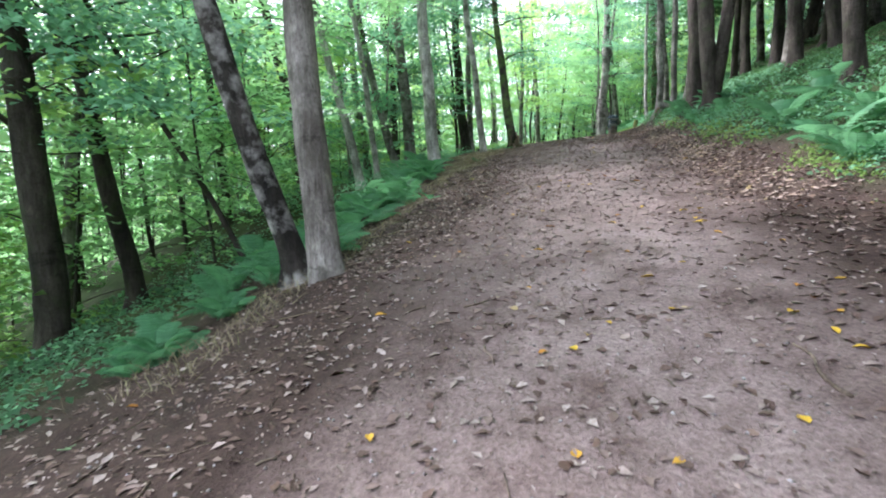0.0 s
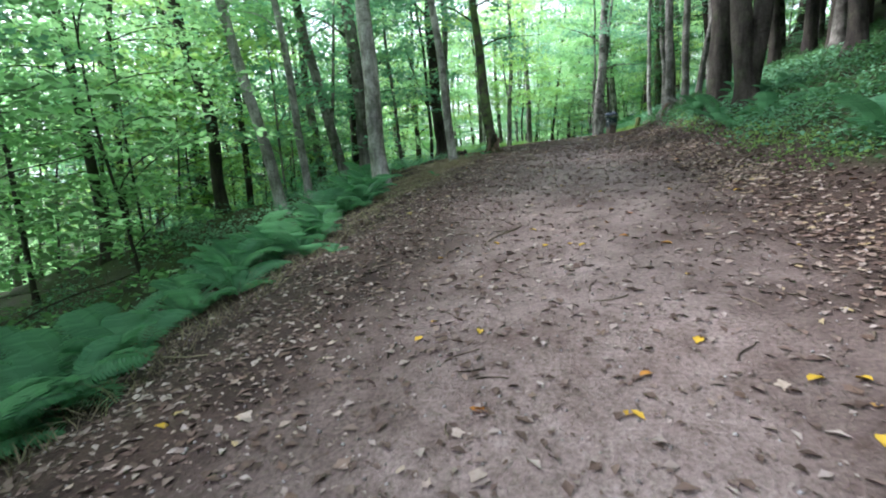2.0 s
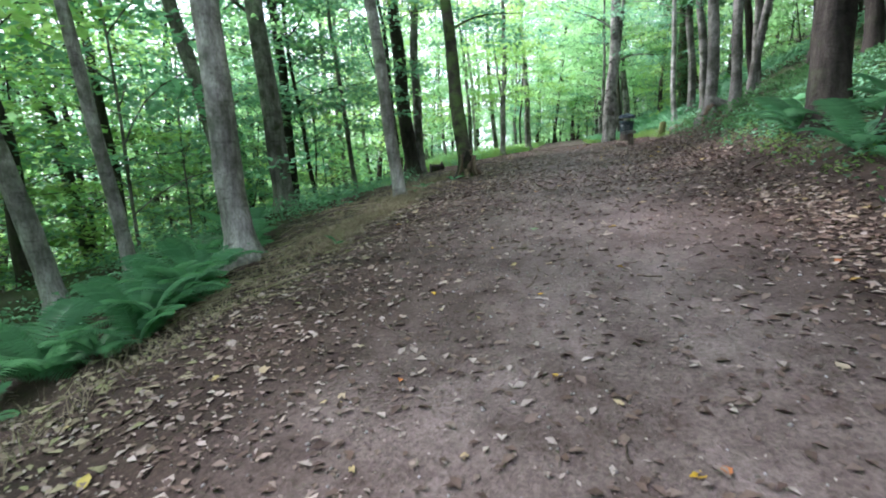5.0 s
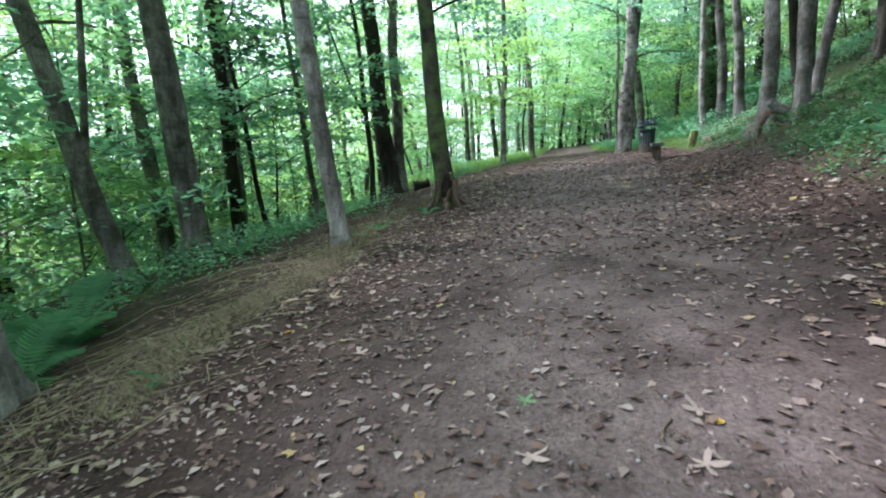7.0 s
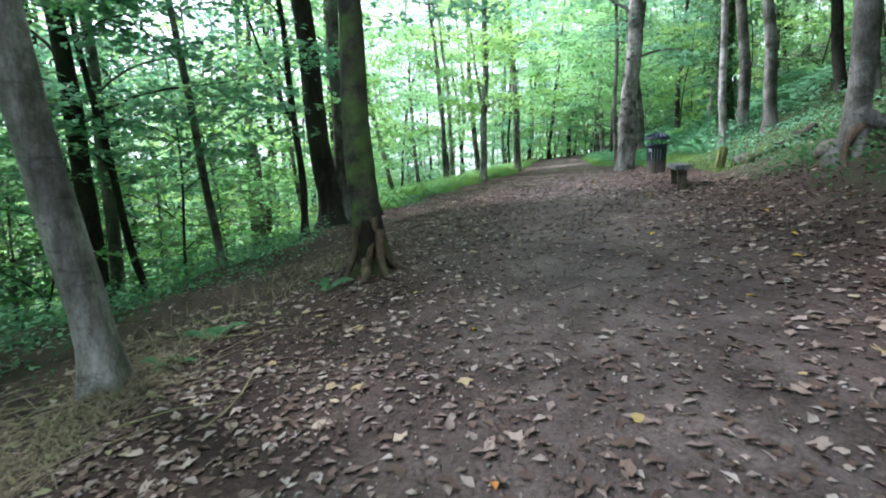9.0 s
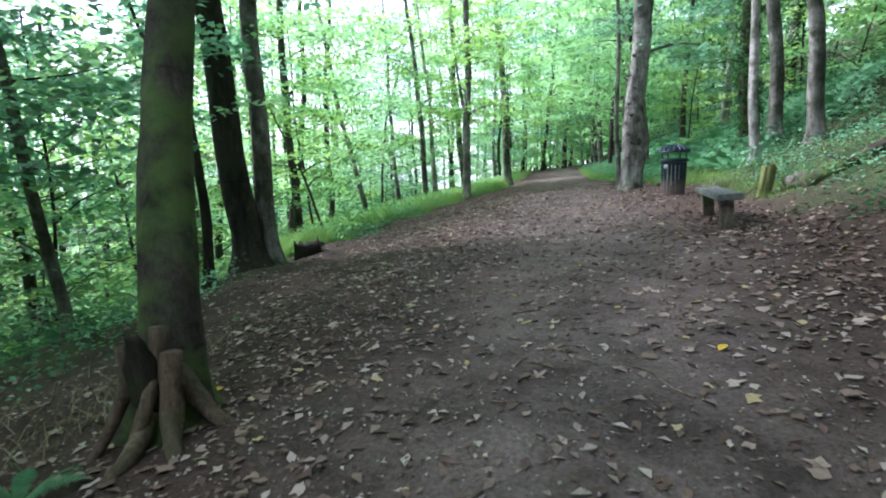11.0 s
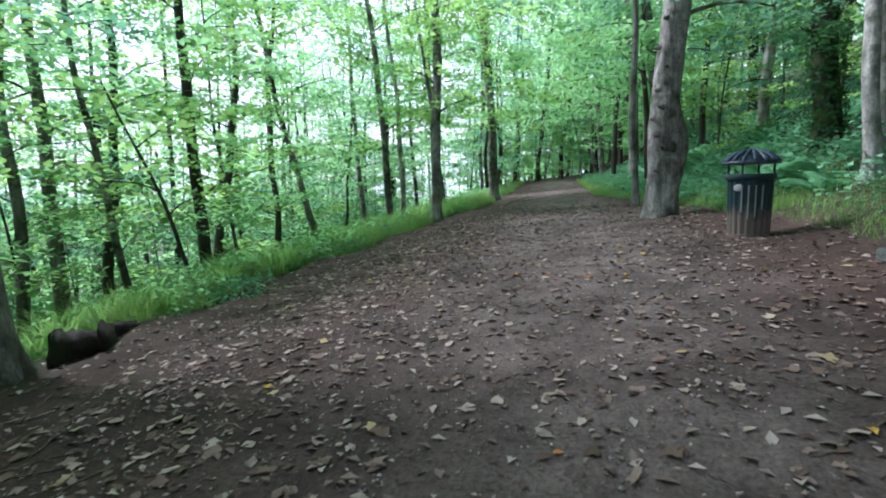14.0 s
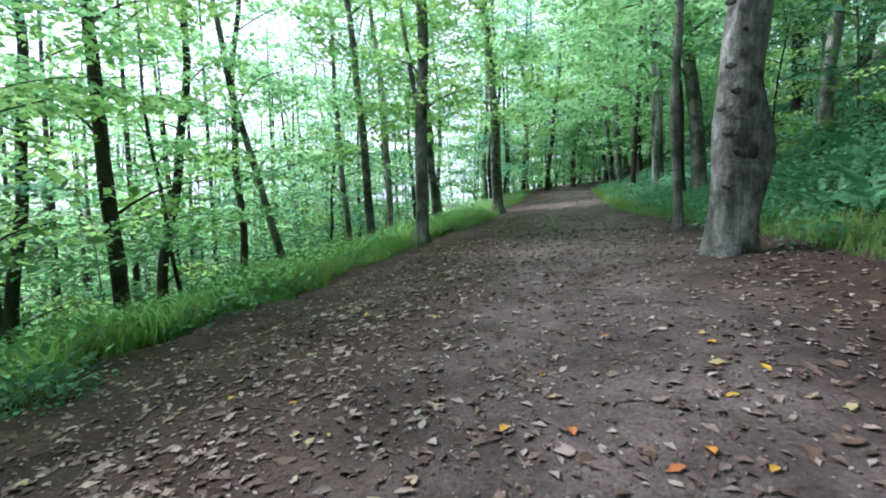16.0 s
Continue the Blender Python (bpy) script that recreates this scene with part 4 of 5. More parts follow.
x, y = clumped(rg, 4200, (3.9, 6.5), (27.5, 37), 60, 0.3)
low_leaves("undergrowth", rg, x, y, 0.22, 0.06, LEAF_MID, "small green plants on the bank behind the bench")
n = 2600
x, y = 3.3 + np.abs(rg.normal(0, 1.0, n)), rg.uniform(29.0, 37.5, n)
blades("grass", rg, x, y, 0.14, 0.005, 0.9, LEAF_GRASS, "short thin grass on the bank behind the bench", "grass")
x, y = clumped(rg, 15000, (2.75, 6.0), (35.2, 60), 190, 0.24)
low_leaves("undergrowth", rg, x - np.clip((y - 37) * 0.08, 0, 0.7), y, 0.42, 0.085, LEAF_FERN, "soft leafy green plants crowding the uphill path edge")
x, y = clumped(rg, 12000, (-6.4, -4.35), (30.5, 56), 130, 0.22)
low_leaves("undergrowth", rg, x + np.clip((y - 37) * 0.1, 0, 1.3), y, 0.58, 0.085, LEAF_BRIGHT, "lush green leafy weeds on the downhill verge")
n = 15000
y = rg.uniform(29.5, 52.0, n)
x = -4.5 - np.clip((34 - y) * 0.22, 0, 0.9) - np.abs(rg.normal(0, 0.75, n)) + 0.35 * np.sin(1.3 * y) * np.sin(3.7 * y) + np.clip((y - 37) * 0.12, 0, 1.6)
blades("grass", rg, x, y, 0.5 + 0.16 * np.sin(2.1 * y + x), 0.009, 0.85, LEAF_SUNLIT, "tall arching bright green grass on the verge", "grass")
x, y = clumped(rg, 9000, (2.9, 5.0), (38, 64), 110, 0.3)
low_leaves("undergrowth", rg, x, y, 0.4, 0.08, LEAF_MID, "leafy green plants beside the path")


# ---- leaf litter ----
def litter(name, rng, x, y, size, mat, label):
    n = len(x)
    z = ground_z(x, y) + rough_z(x, y) + 0.012
    normal = np.stack([rng.normal(0, 0.17, n), rng.normal(0, 0.17, n), np.ones(n)], 1)
    me = leaf_mesh(name, np.stack([x, y, z - 0.002], 1), normal, rng.uniform(0, 6.28, n), size * rng.uniform(0.3, 1.6, n), 0.27, 0.3)
    return tagged(put(name, me, mat), label, "fallen leaves", kind="stuff")


def strip(rng, n, middle, wide, yr):
    y = rng.uniform(*yr, n)
    return middle + rng.normal(0, wide, n), y


lr = np.random.default_rng(9)
sets = [strip(lr, 6500, 0.3, 1.6, (-1, 20)), strip(lr, 1200, -2.1, 0.75, (-1, 5)), strip(lr, 4800, -2.1, 0.75, (5, 20)), strip(lr, 7500, 2.6, 0.55, (-1, 28)), strip(lr, 8500, -1.6, 1.2, (18, 40)),
        strip(lr, 5200, 1.5, 1.3, (18, 40)), strip(lr, 3000, -0.3, 1.4, (38, 60)), strip(lr, 1200, 4.6, 1.0, (0, 36)), strip(lr, 3500, -4.4, 0.9, (2, 34))]
litter("leaf_litter", lr, np.concatenate([s[0] for s in sets]), np.concatenate([s[1] for s in sets]), 0.064, LITTER, "dry brown and beige fallen leaves scattered over the path")
sets = [strip(lr, 32000, 0.1, 2.0, (-1, 40)), strip(lr, 14000, -2.6, 0.8, (-1, 34))]
litter("leaf_crumbs", lr, np.concatenate([s[0] for s in sets]), np.concatenate([s[1] for s in sets]), 0.024, LITTER, "crumbled bits of dead leaf trodden into the dirt")


def lobed(name, rng, x, y, size, mat, label):
    """Broad five-lobed leaves, curled a little, in one mesh."""
    n, k = len(x), 10
    a = np.linspace(0, 2 * math.pi, k, endpoint=False)
    rad = np.where(np.arange(k) % 2 == 0, 1.0, 0.68) * (1 - 0.25 * np.cos(a))
    z = ground_z(x, y) + rough_z(x, y) + 0.012
    r = 0.5 * size * rng.uniform(0.35, 1.45, n)
    spin = rng.uniform(0, 6.28, n)
    curl = rng.uniform(-0.15, 0.5, (n, k)) * 0.28 + 0.16 * rng.uniform(0, 1, (n, 1)) * np.cos(a[None] + rng.uniform(0, 6.28, (n, 1)))
    rr = r[:, None] * rad[None] * rng.uniform(0.5, 1.25, (n, k))
    along, across = rr * np.cos(a)[None], rr * np.sin(a)[None] * rng.uniform(0.35, 1.0, (n, 1))
    px = x[:, None] + along * np.cos(spin)[:, None] - across * np.sin(spin)[:, None]
    py = y[:, None] + along * np.sin(spin)[:, None] + across * np.cos(spin)[:, None]
    pz = z[:, None] + curl * r[:, None] + (ground_z(px, py) - ground_z(x, y)[:, None])
    verts = np.concatenate([np.stack([x, y, z], 1)[:, None], np.stack([px, py, pz], 2)], 1).reshape(-1, 3)
    base = (k + 1) * np.arange(n)[:, None, None]
    fan = np.array([[0, 1 + i, 1 + (i + 1) % k] for i in range(k)])[None]
    me = mesh_of(name, verts, (base + fan).reshape(-1, 3), smooth=False)
    return tagged(put(name, me, mat), label, "fallen leaves", kind="stuff")


PALE_LITTER = fallen("pale_leaf_litter", (0.0, (0.09, 0.055, 0.038)), (0.3, (0.17, 0.11, 0.078)), (0.6, (0.28, 0.205, 0.16)), (0.9, (0.47, 0.385, 0.32)), (1.0, (0.42, 0.32, 0.12)))
sets = [strip(lr, 2300, -2.2, 0.9, (17, 36)), strip(lr, 1200, 2.0, 0.8, (16, 36)), strip(lr, 700, 0.0, 1.6, (18, 44)), strip(lr, 350, 2.3, 0.5, (16, 27))]
x, y = strip(lr, 1500, -2.9, 0.4, (11, 21))
litter("straw_litter", lr, x, y, 0.075, STRAW, "straw-coloured dead leaves and stalks matted along the path edge")
lobed("broad_leaf_litter", lr, np.concatenate([q[0] for q in sets]), np.concatenate([q[1] for q in sets]), 0.088, PALE_LITTER, "broad pale dead leaves lying on the dark path")
sets = [strip(lr, 500, 0.3, 1.8, (0, 17)), strip(lr, 1100, 2.5, 0.4, (6.5, 12)), strip(lr, 1300, 2.5, 0.28, (11, 16.5)), strip(lr, 700, -1.5, 1.0, (5, 17))]
lobed("small_leaf_litter", lr, np.concatenate([q[0] for q in sets]), np.concatenate([q[1] for q in sets]), 0.068, PALE_LITTER, "pale dead leaves drifted along the edge of the path")


def yellow_mesh(seed):
    rng = np.random.default_rng(seed)
    k = 9
    t = np.linspace(0, 1, k)
    half = 0.3 * np.sin(math.pi * t ** 0.8) * (1 + 0.12 * rng.normal(0, 1, k))
    lift = 0.10 * np.sin(2.5 * t + seed) + 0.05
    verts = [(u - 0.5, 0.0, l - 0.04) for u, l in zip(t, lift)]
    verts += [(u - 0.5, w, l + 0.3 * w) for u, w, l in zip(t, half, lift)]
    verts += [(u - 0.5, -w, l + 0.35 * w) for u, w, l in zip(t, half, lift)]
    faces = [(i, i + 1, k + i + 1, k + i) for i in range(k - 1)] + [(i + 1, i, 2 * k + i, 2 * k + i + 1) for i in range(k - 1)]
    return mesh_of("fallen_leaf", np.array(verts), faces)


YELLOWS = [yellow_mesh(k) for k in range(4)]


def yellow(x, y, rng, size=0.085):
    s = size * rng.uniform(0.75, 1.3)
    slope = -math.degrees(math.atan(0.1 if x > -1.5 else 0.3))
    ob = put("fallen_leaf", YELLOWS[int(rng.integers(4))], YELLOW, m=pose(x, y, floor_at(x, y) + 0.004, rng.uniform(-8, 8), slope + rng.uniform(-8, 8), rng.uniform(0, 360)) @ Matrix.Diagonal((s, s, s, 1)))
    tagged(ob, "yellow fallen leaf lying on the dirt path", "leaf", "yellow leaves on the path")


# spots where single bright leaves lie
YELLOW_SPOTS = [(-0.12, 3.08), (0.15, 3.31), (0.47, 2.14), (1.58, 3.98), (1.63, 3.55), (1.54, 3.08), (-1.44, 3.83), (-2.99, 2.89), (-0.93, 2.25), (0.64, 4.33), (1.36, 5.93),
                (0.06, 2.16), (1.38, 3.53), (-0.31, 7.18), (0.51, 6.34), (-0.18, 6.34), (1.35, 6.58), (1.48, 6.36), (1.38, 6.12), (1.43, 5.98), (0.95, 7.02), (-0.27, 5.34),
                (0.22, 5.14), (-0.41, 5.18), (0.56, 5.07), (-1.94, 6.24), (1.46, 5.54), (0.67, 9.79), (0.94, 10.14), (1.09, 8.81), (0.77, 9.16), (-0.97, 8.92), (-2.02, 11.38),
                (1.54, 11.14), (0.19, 12.22), (0.41, 10.74), (-1.65, 30.96), (-0.11, 31.32), (0.97, 31.77), (0.06, 30.61), (0.47, 30.30), (0.63, 30.44), (-0.27, 30.61)]
yr = np.random.default_rng(3)
for x, y in YELLOW_SPOTS:
    yellow(x, y, yr)
for k in range(46):
    yellow(yr.normal(0.9, 1.3), yr.uniform(1.5, 15.0), yr, 0.07)
for k in range(40):
    yellow(yr.normal(0.2, 1.7), yr.uniform(15.0, 40.0), yr, 0.07)

def maple_mesh(seed):
    """A broad five-lobed leaf with a stalk, curled at its tips."""
    rng = np.random.default_rng(seed)
    k = 30
    a = np.linspace(0, 2 * math.pi, k, endpoint=False)
    r = 0.5 * (0.62 + 0.38 * np.cos(5 * a)) * (1 + 0.22 * np.cos(a)) * rng.uniform(0.9, 1.1, k)
    lift = 0.16 * r * np.cos(2 * a + seed) + 0.35 * r * r * rng.uniform(0.2, 1.0, k)
    verts = [(0, 0, 0.02)] + [(0.5 * u * math.cos(b), 0.5 * u * math.sin(b), 0.03 + 0.2 * w) for u, b, w in zip(r, a, lift)] + [(u * math.cos(b), u * math.sin(b), 0.02 + w) for u, b, w in zip(r, a, lift)]
    faces = [(0, 1 + i, 1 + (i + 1) % k) for i in range(k)] + [(1 + i, 1 + k + i, 1 + k + (i + 1) % k, 1 + (i + 1) % k) for i in range(k)]
    n = len(verts)
    verts += [(-0.1, 0.012, 0.03), (-0.1, -0.012, 0.03), (-0.62, 0.05, 0.02), (-0.62, 0.03, 0.02)]
    faces.append((n, n + 1, n + 3, n + 2))
    return mesh_of("broad_leaf", np.array(verts), faces)


MAPLES = [maple_mesh(80 + k) for k in range(4)]
MAPLE_GREEN = [me.copy() for me in MAPLES]
DEAD_GREEN = fallen("green_fallen_leaf", (0.0, (0.10, 0.22, 0.09)), (1.0, (0.22, 0.36, 0.18)))
mr = np.random.default_rng(86)


def maple(x, y, size, green=False):
    slope = -math.degrees(math.atan(0.1 if x > -1.5 else 0.25))
    me = (MAPLE_GREEN if green else MAPLES)[int(mr.integers(4))]
    ob = put("broad_leaf", me, DEAD_GREEN if green else PALE_LITTER, m=pose(x, y, floor_at(x, y) + 0.004, mr.uniform(-5, 9), slope, mr.uniform(0, 360)) @ Matrix.Diagonal((size, size, size, 1)))
    tagged(ob, "green broad leaf freshly fallen on the path" if green else "large pale dead maple leaf lying on the path", "leaf", "broad leaves on the path")


for x, y in [(1.58, 25.04), (-0.69, 24.11), (-1.84, 24.11), (0.91, 24.57), (-0.2, 24.47), (1.27, 16.75), (-0.08, 15.01), (0.65, 15.35), (0.87, 16.61), (0.95, 18.15), (-2.11, 18.38), (0.75, 19.2), (-1.93, 18.45), (1.0, 28.78), (-1.28, 29.41),
             (0.76, 29.19), (-0.21, 25.8), (1.25, 25.86), (1.51, 25.99), (1.05, 25.31), (1.41, 7.77), (-0.47, 7.39), (0.44, 7.15)]:
    maple(x, y, mr.uniform(0.12, 0.18) if y > 12 else 0.1)
for x, y, size in [(-1.31, 24.62, 0.17), (-3.25, 24.69, 0.16), (-0.14, 15.44, 0.12), (-3.12, 2.47, 0.15), (-2.68, 15.74, 0.14)]:
    maple(x, y, size, True)
for k in range(46):
    maple(mr.normal(0.2, 1.5), mr.uniform(14.5, 33.0), mr.uniform(0.09, 0.15))

# ---- pebbles ----
pb = np.random.default_rng(52)
n = 5200
x = np.where(pb.uniform(0, 1, n) < 0.55, pb.normal(-1.4, 0.9, n), pb.normal(0.6, 1.5, n))
y = pb.uniform(0.0, 34.0, n)
r = 0.0075 * pb.uniform(0.4, 1.0, n) ** -0.9
shape = np.array([[1, 0, 0], [0, 1, 0], [-1, 0, 0], [0, -1, 0], [0.1, 0, 0.8], [0, 0, -0.8]], float)
spin = pb.uniform(0, 6.28, n)
co, si = np.cos(spin)[:, None], np.sin(spin)[:, None]
sx, sy = shape[None, :, 0] * pb.uniform(0.7, 1.3, (n, 1)), shape[None, :, 1] * pb.uniform(0.6, 1.1, (n, 1))
verts = np.stack([x[:, None] + r[:, None] * (co * sx - si * sy), y[:, None] + r[:, None] * (si * sx + co * sy), (ground_z(x, y) + rough_z(x, y))[:, None] + r[:, None] * (0.3 + shape[None, :, 2])], 2).reshape(-1, 3)
tri = np.array([[0, 1, 4], [1, 2, 4], [2, 3, 4], [3, 0, 4], [1, 0, 5], [2, 1, 5], [3, 2, 5], [0, 3, 5]])
PEBBLE = fallen("pebble_stone", (0.0, (0.16, 0.14, 0.125)), (0.6, (0.28, 0.255, 0.235)), (1.0, (0.45, 0.43, 0.41)))
tagged(put("pebbles", mesh_of("pebbles", verts, (6 * np.arange(n)[:, None, None] + tri[None]).reshape(-1, 3)), PEBBLE), "small grey pebbles pressed into the dirt path", "pebbles", kind="stuff")

# ---- twigs ----
tw = np.random.default_rng(41)
tv, tf = [], []
for k in range(420):
    edge = tw.uniform() < 0.55
    x = tw.normal(-2.7, 0.7) if edge else tw.normal(0.6, 1.7)
    y = tw.uniform(0.5, 34.0)
    ln, a = tw.uniform(0.08, 0.5 if edge else 0.26), tw.uniform(0, 6.28)
    q = np.linspace(-0.5, 0.5, 5)
    px = x + ln * q * math.cos(a) + 0.06 * ln * np.sin(6 * q + k)
    py = y + ln * q * math.sin(a) + 0.06 * ln * np.cos(5 * q + k)
    v, f = tube(np.column_stack([px, py, ground_z(px, py) + rough_z(px, py) + 0.006]), np.linspace(0.006, 0.003, 5) * tw.uniform(0.6, 1.5), 5)
    off = sum(len(p) for p in tv)
    tv.append(v)
    tf += [tuple(off + i for i in face) for face in f]
tagged(put("twigs", mesh_of("twigs", np.vstack(tv), tf), TWIG), "thin broken twigs strewn over the path", "twigs", kind="stuff")


sv, sf = [], []
for k in range(420):
    x = tw.normal(-3.15, 0.5) if k % 3 else tw.normal(-3.6, 0.8)
    y = tw.uniform(13.5, 20.5) if k % 9 else tw.uniform(4.0, 12.5)
    ln, a = tw.uniform(0.2, 0.75), tw.normal(1.0, 0.55)
    q = np.linspace(-0.5, 0.5, 5)
    px = x + ln * q * math.cos(a) + 0.05 * ln * np.sin(5 * q + k)
    py = y + ln * q * math.sin(a)
    v, f = tube(np.column_stack([px, py, ground_z(px, py) + rough_z(px, py) + 0.012 + 0.02 * tw.uniform(0, 1)]), np.linspace(0.005, 0.0025, 5) * tw.uniform(0.6, 1.3), 4)
    off = sum(len(p) for p in sv)
    sv.append(v)
    sf += [tuple(off + i for i in face) for face in f]
tagged(put("dry_stalks", mesh_of("dry_stalks", np.vstack(sv), sf), STRAW), "bleached bracken stalks lying along the path edge", "stalks", kind="stuff")


def stick(x, y, length, turn, radius, label):
    q = np.linspace(-0.5, 0.5, 9)
    a = radians(turn)
    px, py = x + length * q * math.cos(a) + 0.05 * length * np.sin(7 * q), y + length * q * math.sin(a) + 0.04 * length * np.cos(6 * q)
    v, f = tube(np.column_stack([px, py, ground_z(px, py) + rough_z(px, py) + 0.6 * radius]), radius * np.linspace(1, 0.5, 9), 7, 0.1, np.random.default_rng(int(100 * y)))
    tagged(put("stick", mesh_of("stick", v, f), TWIG), label, "stick")


stick(-0.42, 9.65, 0.75, 62, 0.012, "thin crooked grey stick lying on the path")
stick(0.63, 22.95, 0.5, 122, 0.008, "pale straight thin stick lying on the dirt")
stick(1.27, 2.9, 0.5, 95, 0.012, "pale peeled stick lying on the dirt path")

# ---- seat and bin ----
def slab(bm, sx, sy, sz, at=(0, 0, 0), bevel=0.008, turn=0.0):
    made = bmesh.ops.create_cube(bm, size=1.0)
    bmesh.ops.scale(bm, vec=(sx, sy, sz), verts=made["verts"])
    bmesh.ops.bevel(bm, geom=list({e for v in made["verts"] for e in v.link_edges}), offset=bevel, segments=2, affect="EDGES")
    bmesh.ops.rotate(bm, cent=(0, 0, 0), matrix=Matrix.Rotation(turn, 3, "Z"), verts=bm.verts[:])
    bmesh.ops.translate(bm, vec=at, verts=bm.verts[:])
    return bm


bench = thing("bench", 2.28, 27.86, floor_at(2.28, 27.86), "weathered grey wooden plank bench on two square posts", "bench")
bench.matrix_basis = pose(2.28, 27.86, floor_at(2.28, 27.86), 2.0, -4.0, -6.0)
part("seat", slab(bmesh.new(), 0.29, 1.86, 0.085, (0, 0, 0.398), 0.012), BENCH_TOP, bench, "grey-green weathered thick plank seat")
for s in (-1, 1):
    part("leg", slab(bmesh.new(), 0.155, 0.16, 0.52, (-0.01, 0.69 * s, 0.095), 0.014), BENCH_LEG, bench, "dark brown square wooden post")

post = thing("marker_post", 3.46, 29.6, floor_at(3.46, 29.6), "short leaning post covered in yellow-green moss", "post", turn=20)
bm = slab(bmesh.new(), 0.2, 0.15, 0.76, (0, 0, 0.12), 0.03)
bmesh.ops.subdivide_edges(bm, edges=bm.edges[:], cuts=2)
for v in bm.verts:
    v.co += Vector((0.16 * v.co.z, 0, 0)) + 0.012 * Vector(noise.noise_vector(v.co * 6))
part("shaft", bm, MOSSY_POST, post, smooth=True)


def lathe(profile, sides, flute=0.0, every=2):
    """A turned shape; with flute, every other side stands back."""
    bm = bmesh.new()
    rings = []
    for r, z in profile:
        rings.append([bm.verts.new(((r - (flute if (i // every) % 2 else 0)) * math.cos(2 * math.pi * i / sides), (r - (flute if (i // every) % 2 else 0)) * math.sin(2 * math.pi * i / sides), z)) for i in range(sides)])
    for a, b in zip(rings, rings[1:]):
        for i in range(sides):
            bm.faces.new((a[i], a[(i + 1) % sides], b[(i + 1) % sides], b[i]))
    bm.faces.new(rings[0][::-1])
    bm.faces.new(rings[-1])
    return bm


BX, BY = 2.56, 32.15
litter_bin = thing("litter_bin", BX, BY, floor_at(BX, BY) - 0.03, "dark green-black round litter bin with ribbed roof, muddy below", "litter bin", turn=12)
part("body", lathe([(0.232, 0.0), (0.24, 0.05), (0.262, 0.74)], 80, 0.012, 2), BIN_PAINT, litter_bin)
part("foot_ring", lathe([(0.246, -0.01), (0.246, 0.05)], 48), BIN_PAINT, litter_bin)
rim = lathe([(0.262, 0.725), (0.288, 0.735), (0.292, 0.77), (0.285, 0.80), (0.25, 0.802), (0.245, 0.76)], 56)
part("rim", rim, BIN_PAINT, litter_bin, smooth=False)
for k in range(4):
    a = radians(90 * k + 40)
    bm = bmesh.new()
    bmesh.ops.create_cone(bm, segments=10, radius1=0.014, radius2=0.014, depth=0.16, cap_ends=True)
    bmesh.ops.translate(bm, vec=(0.265 * math.cos(a), 0.265 * math.sin(a), 0.865), verts=bm.verts[:])
    part("roof_post", bm, BIN_PAINT, litter_bin)
roof = part("roof", lathe([(0.285, 0.925), (0.325, 0.925), (0.332, 0.94), (0.325, 0.958), (0.285, 0.962)], 56), BIN_ROOF, litter_bin, "blue-grey domed roof of spokes over an inner cone")
part("inner_cone", lathe([(0.29, 0.94), (0.20, 0.985), (0.12, 1.03), (0.05, 1.055), (0.01, 1.06)], 40), BIN_PAINT, roof, "dark cone under the spokes")
part("finial", lathe([(0.05, 1.085), (0.062, 1.095), (0.05, 1.115), (0.02, 1.125)], 20), BIN_ROOF, roof)
for k in range(16):
    a = 2 * math.pi * k / 16
    pts = [(0.32, 0.952), (0.285, 0.99), (0.22, 1.04), (0.14, 1.082), (0.045, 1.105)]
    v, f = tube([(r * math.cos(a), r * math.sin(a), z) for r, z in pts], [0.024, 0.024, 0.021, 0.017, 0.012], 6)
    put("spoke", mesh_of("spoke", v, f), BIN_ROOF, roof)
# pale strips put the sky's sheen on the flutes into solid colour
for side in range(2):
    for j in range(-2, 2):
        a = radians(-106 + 180 * side) + 0.3 * j
        tall = (0.34, 0.42, 0.40, 0.3)[j + 2]
        bm = slab(bmesh.new(), 0.014, 0.008, tall, (0, 0, 0), 0.003)
        bmesh.ops.rotate(bm, cent=(0, 0, 0), matrix=Matrix.Rotation(radians(1.8), 3, "X"), verts=bm.verts[:])
        bmesh.ops.rotate(bm, cent=(0, 0, 0), matrix=Matrix.Rotation(a + math.pi / 2, 3, "Z"), verts=bm.verts[:])
        bmesh.ops.translate(bm, vec=(0.258 * math.cos(a), 0.258 * math.sin(a), 0.66 - 0.5 * tall), verts=bm.verts[:])
        part("slat", bm, BIN_PALE, litter_bin, "pale strip painted as sheen on the fluted side")
bm = bmesh.new()
bmesh.ops.create_uvsphere(bm, u_segments=20, v_segments=10, radius=1.0)
a = radians(-150)
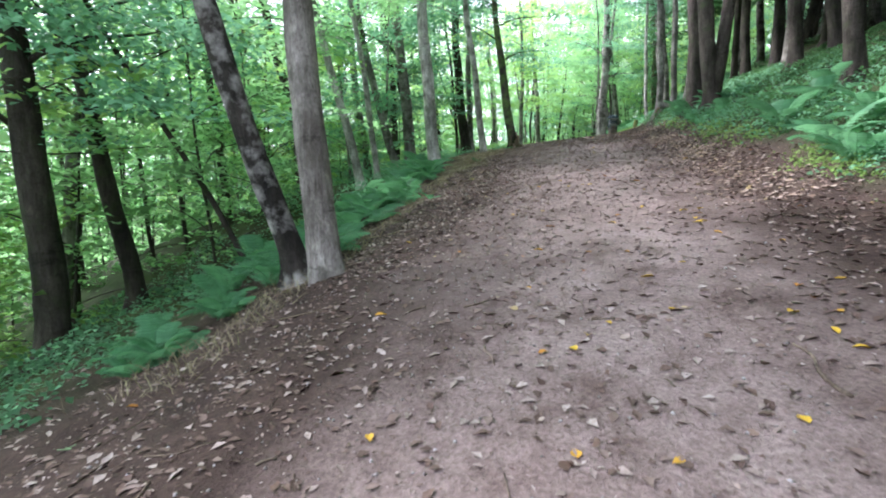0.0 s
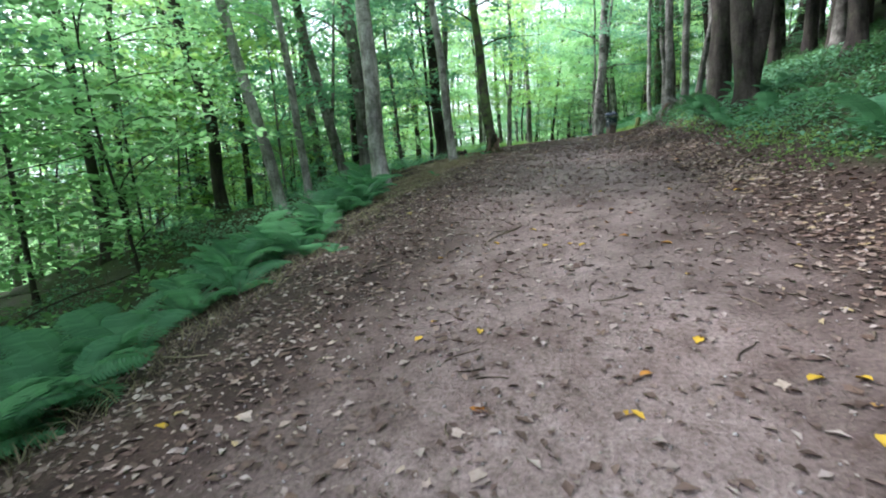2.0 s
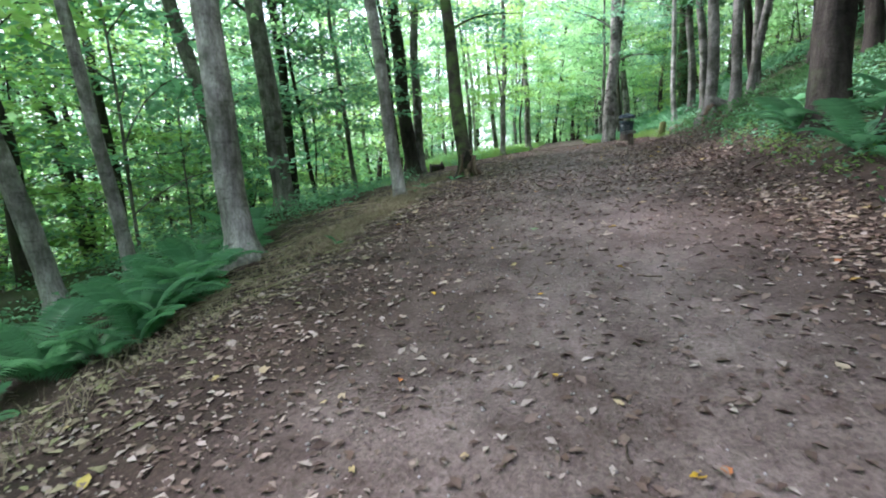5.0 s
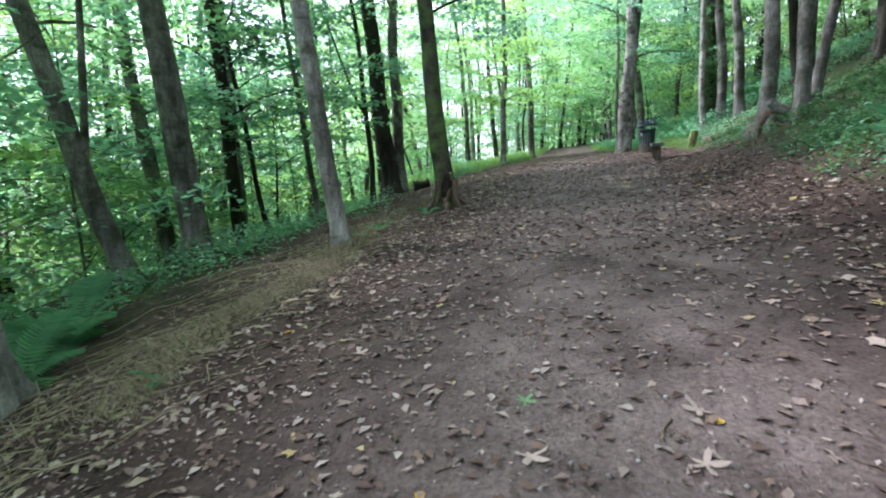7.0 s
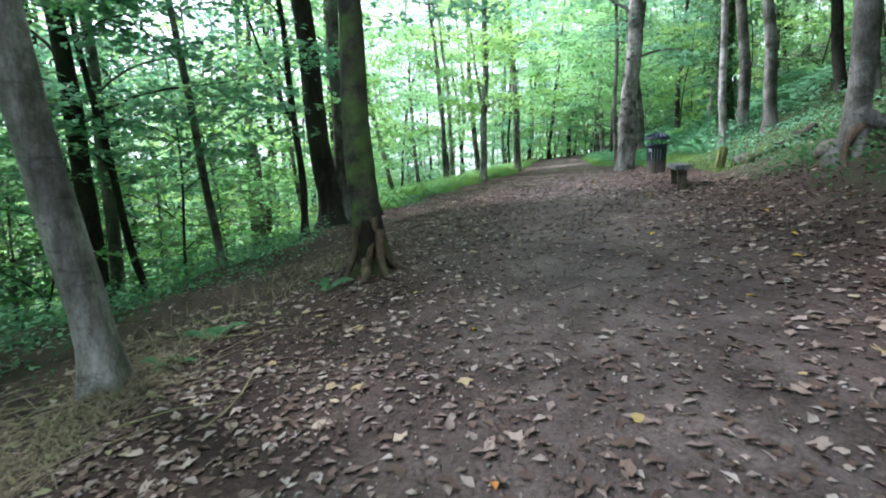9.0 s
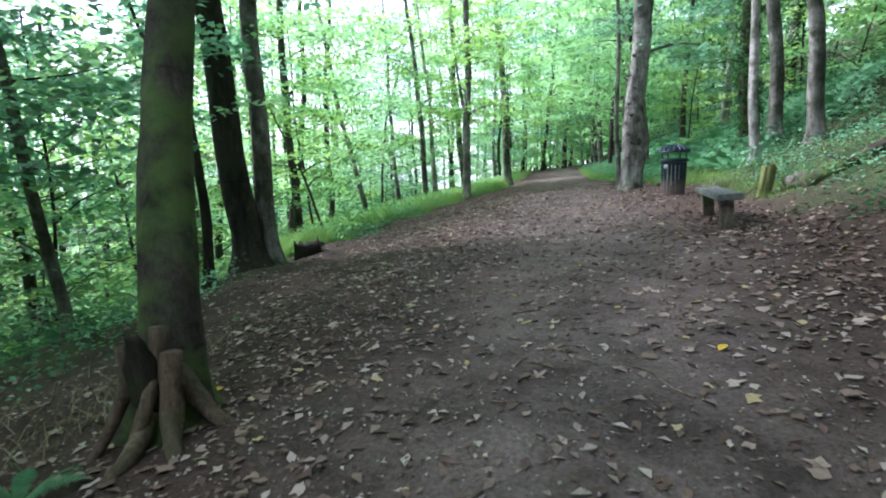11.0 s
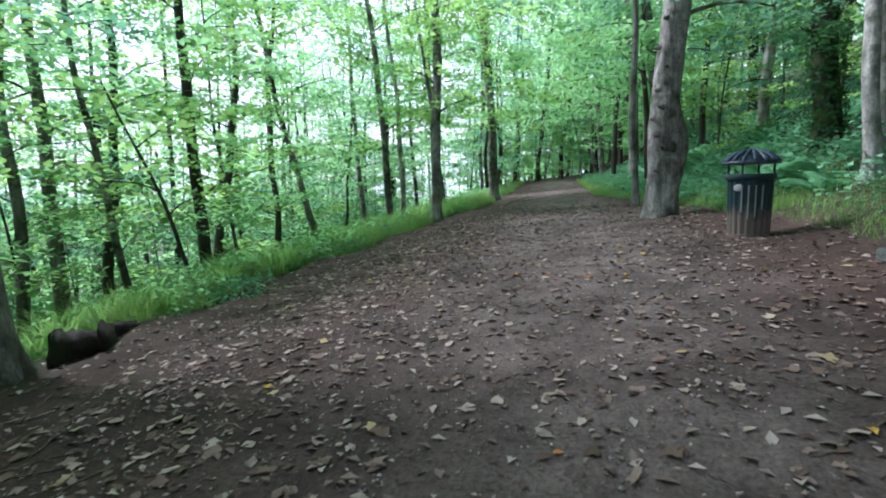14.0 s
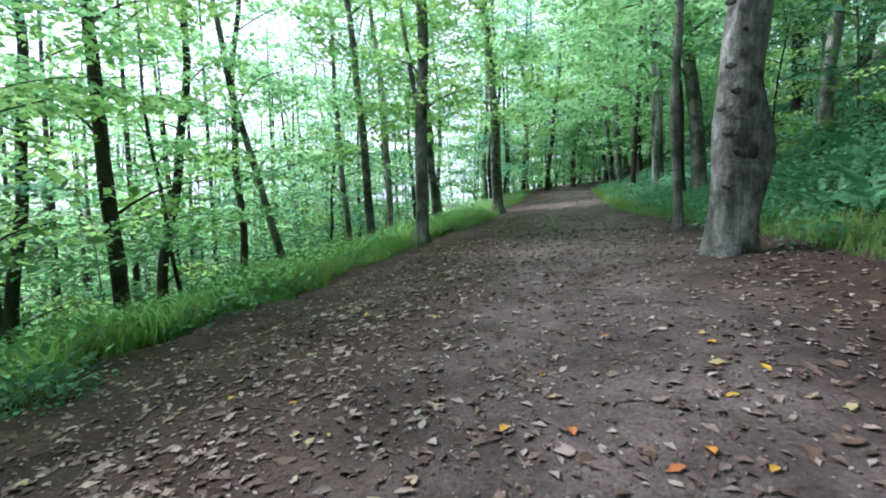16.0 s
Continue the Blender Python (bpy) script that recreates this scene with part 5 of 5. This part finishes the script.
bmesh.ops.scale(bm, vec=(0.012, 0.055, 0.045), verts=bm.verts[:])
bmesh.ops.rotate(bm, cent=(0, 0, 0), matrix=Matrix.Rotation(a, 3, "Z"), verts=bm.verts[:])
bmesh.ops.translate(bm, vec=(0.268 * math.cos(a), 0.268 * math.sin(a), 0.63), verts=bm.verts[:])
part("badge", bm, BIN_PALE, litter_bin, "pale oval badge", smooth=True)


# ---- log and stones ----
def log(x, y, length, radius, turn, mat, label):
    q = np.linspace(-0.5, 0.5, 10)
    a = radians(turn)
    px, py = x + length * q * math.cos(a), y + length * q * math.sin(a)
    rng = np.random.default_rng(int(10 * y))
    v, f = tube(np.column_stack([px, py, ground_z(px, py) + 0.6 * radius + 0.05 * radius * rng.normal(0, 1, 10)]), radius * (1 + 0.2 * rng.normal(0, 1, 10)), 12, 0.22, rng)
    tagged(put("log", mesh_of("log", v, f), mat), label, "log")


log(-4.66, 29.2, 0.5, 0.19, 25, ROT_AND_SHADE, "short dark rotting log at the path edge")
log(-4.75, 29.7, 0.5, 0.13, 75, ROT_AND_SHADE, "short mossy log beside a darker one")


def stone(x, y, size, seed, label):
    bm = bmesh.new()
    bmesh.ops.create_icosphere(bm, subdivisions=3, radius=1.0)
    for v in bm.verts:
        k = 1 + 0.35 * noise.noise(v.co * 1.3 + Vector((seed, 0, 0))) + 0.1 * noise.noise(v.co * 4)
        v.co = Vector((v.co.x * size[0] * k, v.co.y * size[1] * k, v.co.z * size[2] * k))
    me = bpy.data.meshes.new("stone")
    for q in bm.faces:
        q.smooth = True
    bm.to_mesh(me)
    bm.free()
    ob = put("stone", me, STONE, m=pose(x, y, floor_at(x, y) + 0.25 * size[2], 0, 0, 40 * seed))
    tagged(ob, label, "stone")


stone(3.95, 29.5, (0.26, 0.2, 0.14), 1, "rounded mossy grey boulder half sunk in the bank")
log(4.55, 29.3, 1.5, 0.13, 20, BARK_MOSS, "mossy fallen log lying on the bank")
stone(3.95, 25.6, (0.34, 0.22, 0.16), 3, "flat mossy stone among roots on the bank")
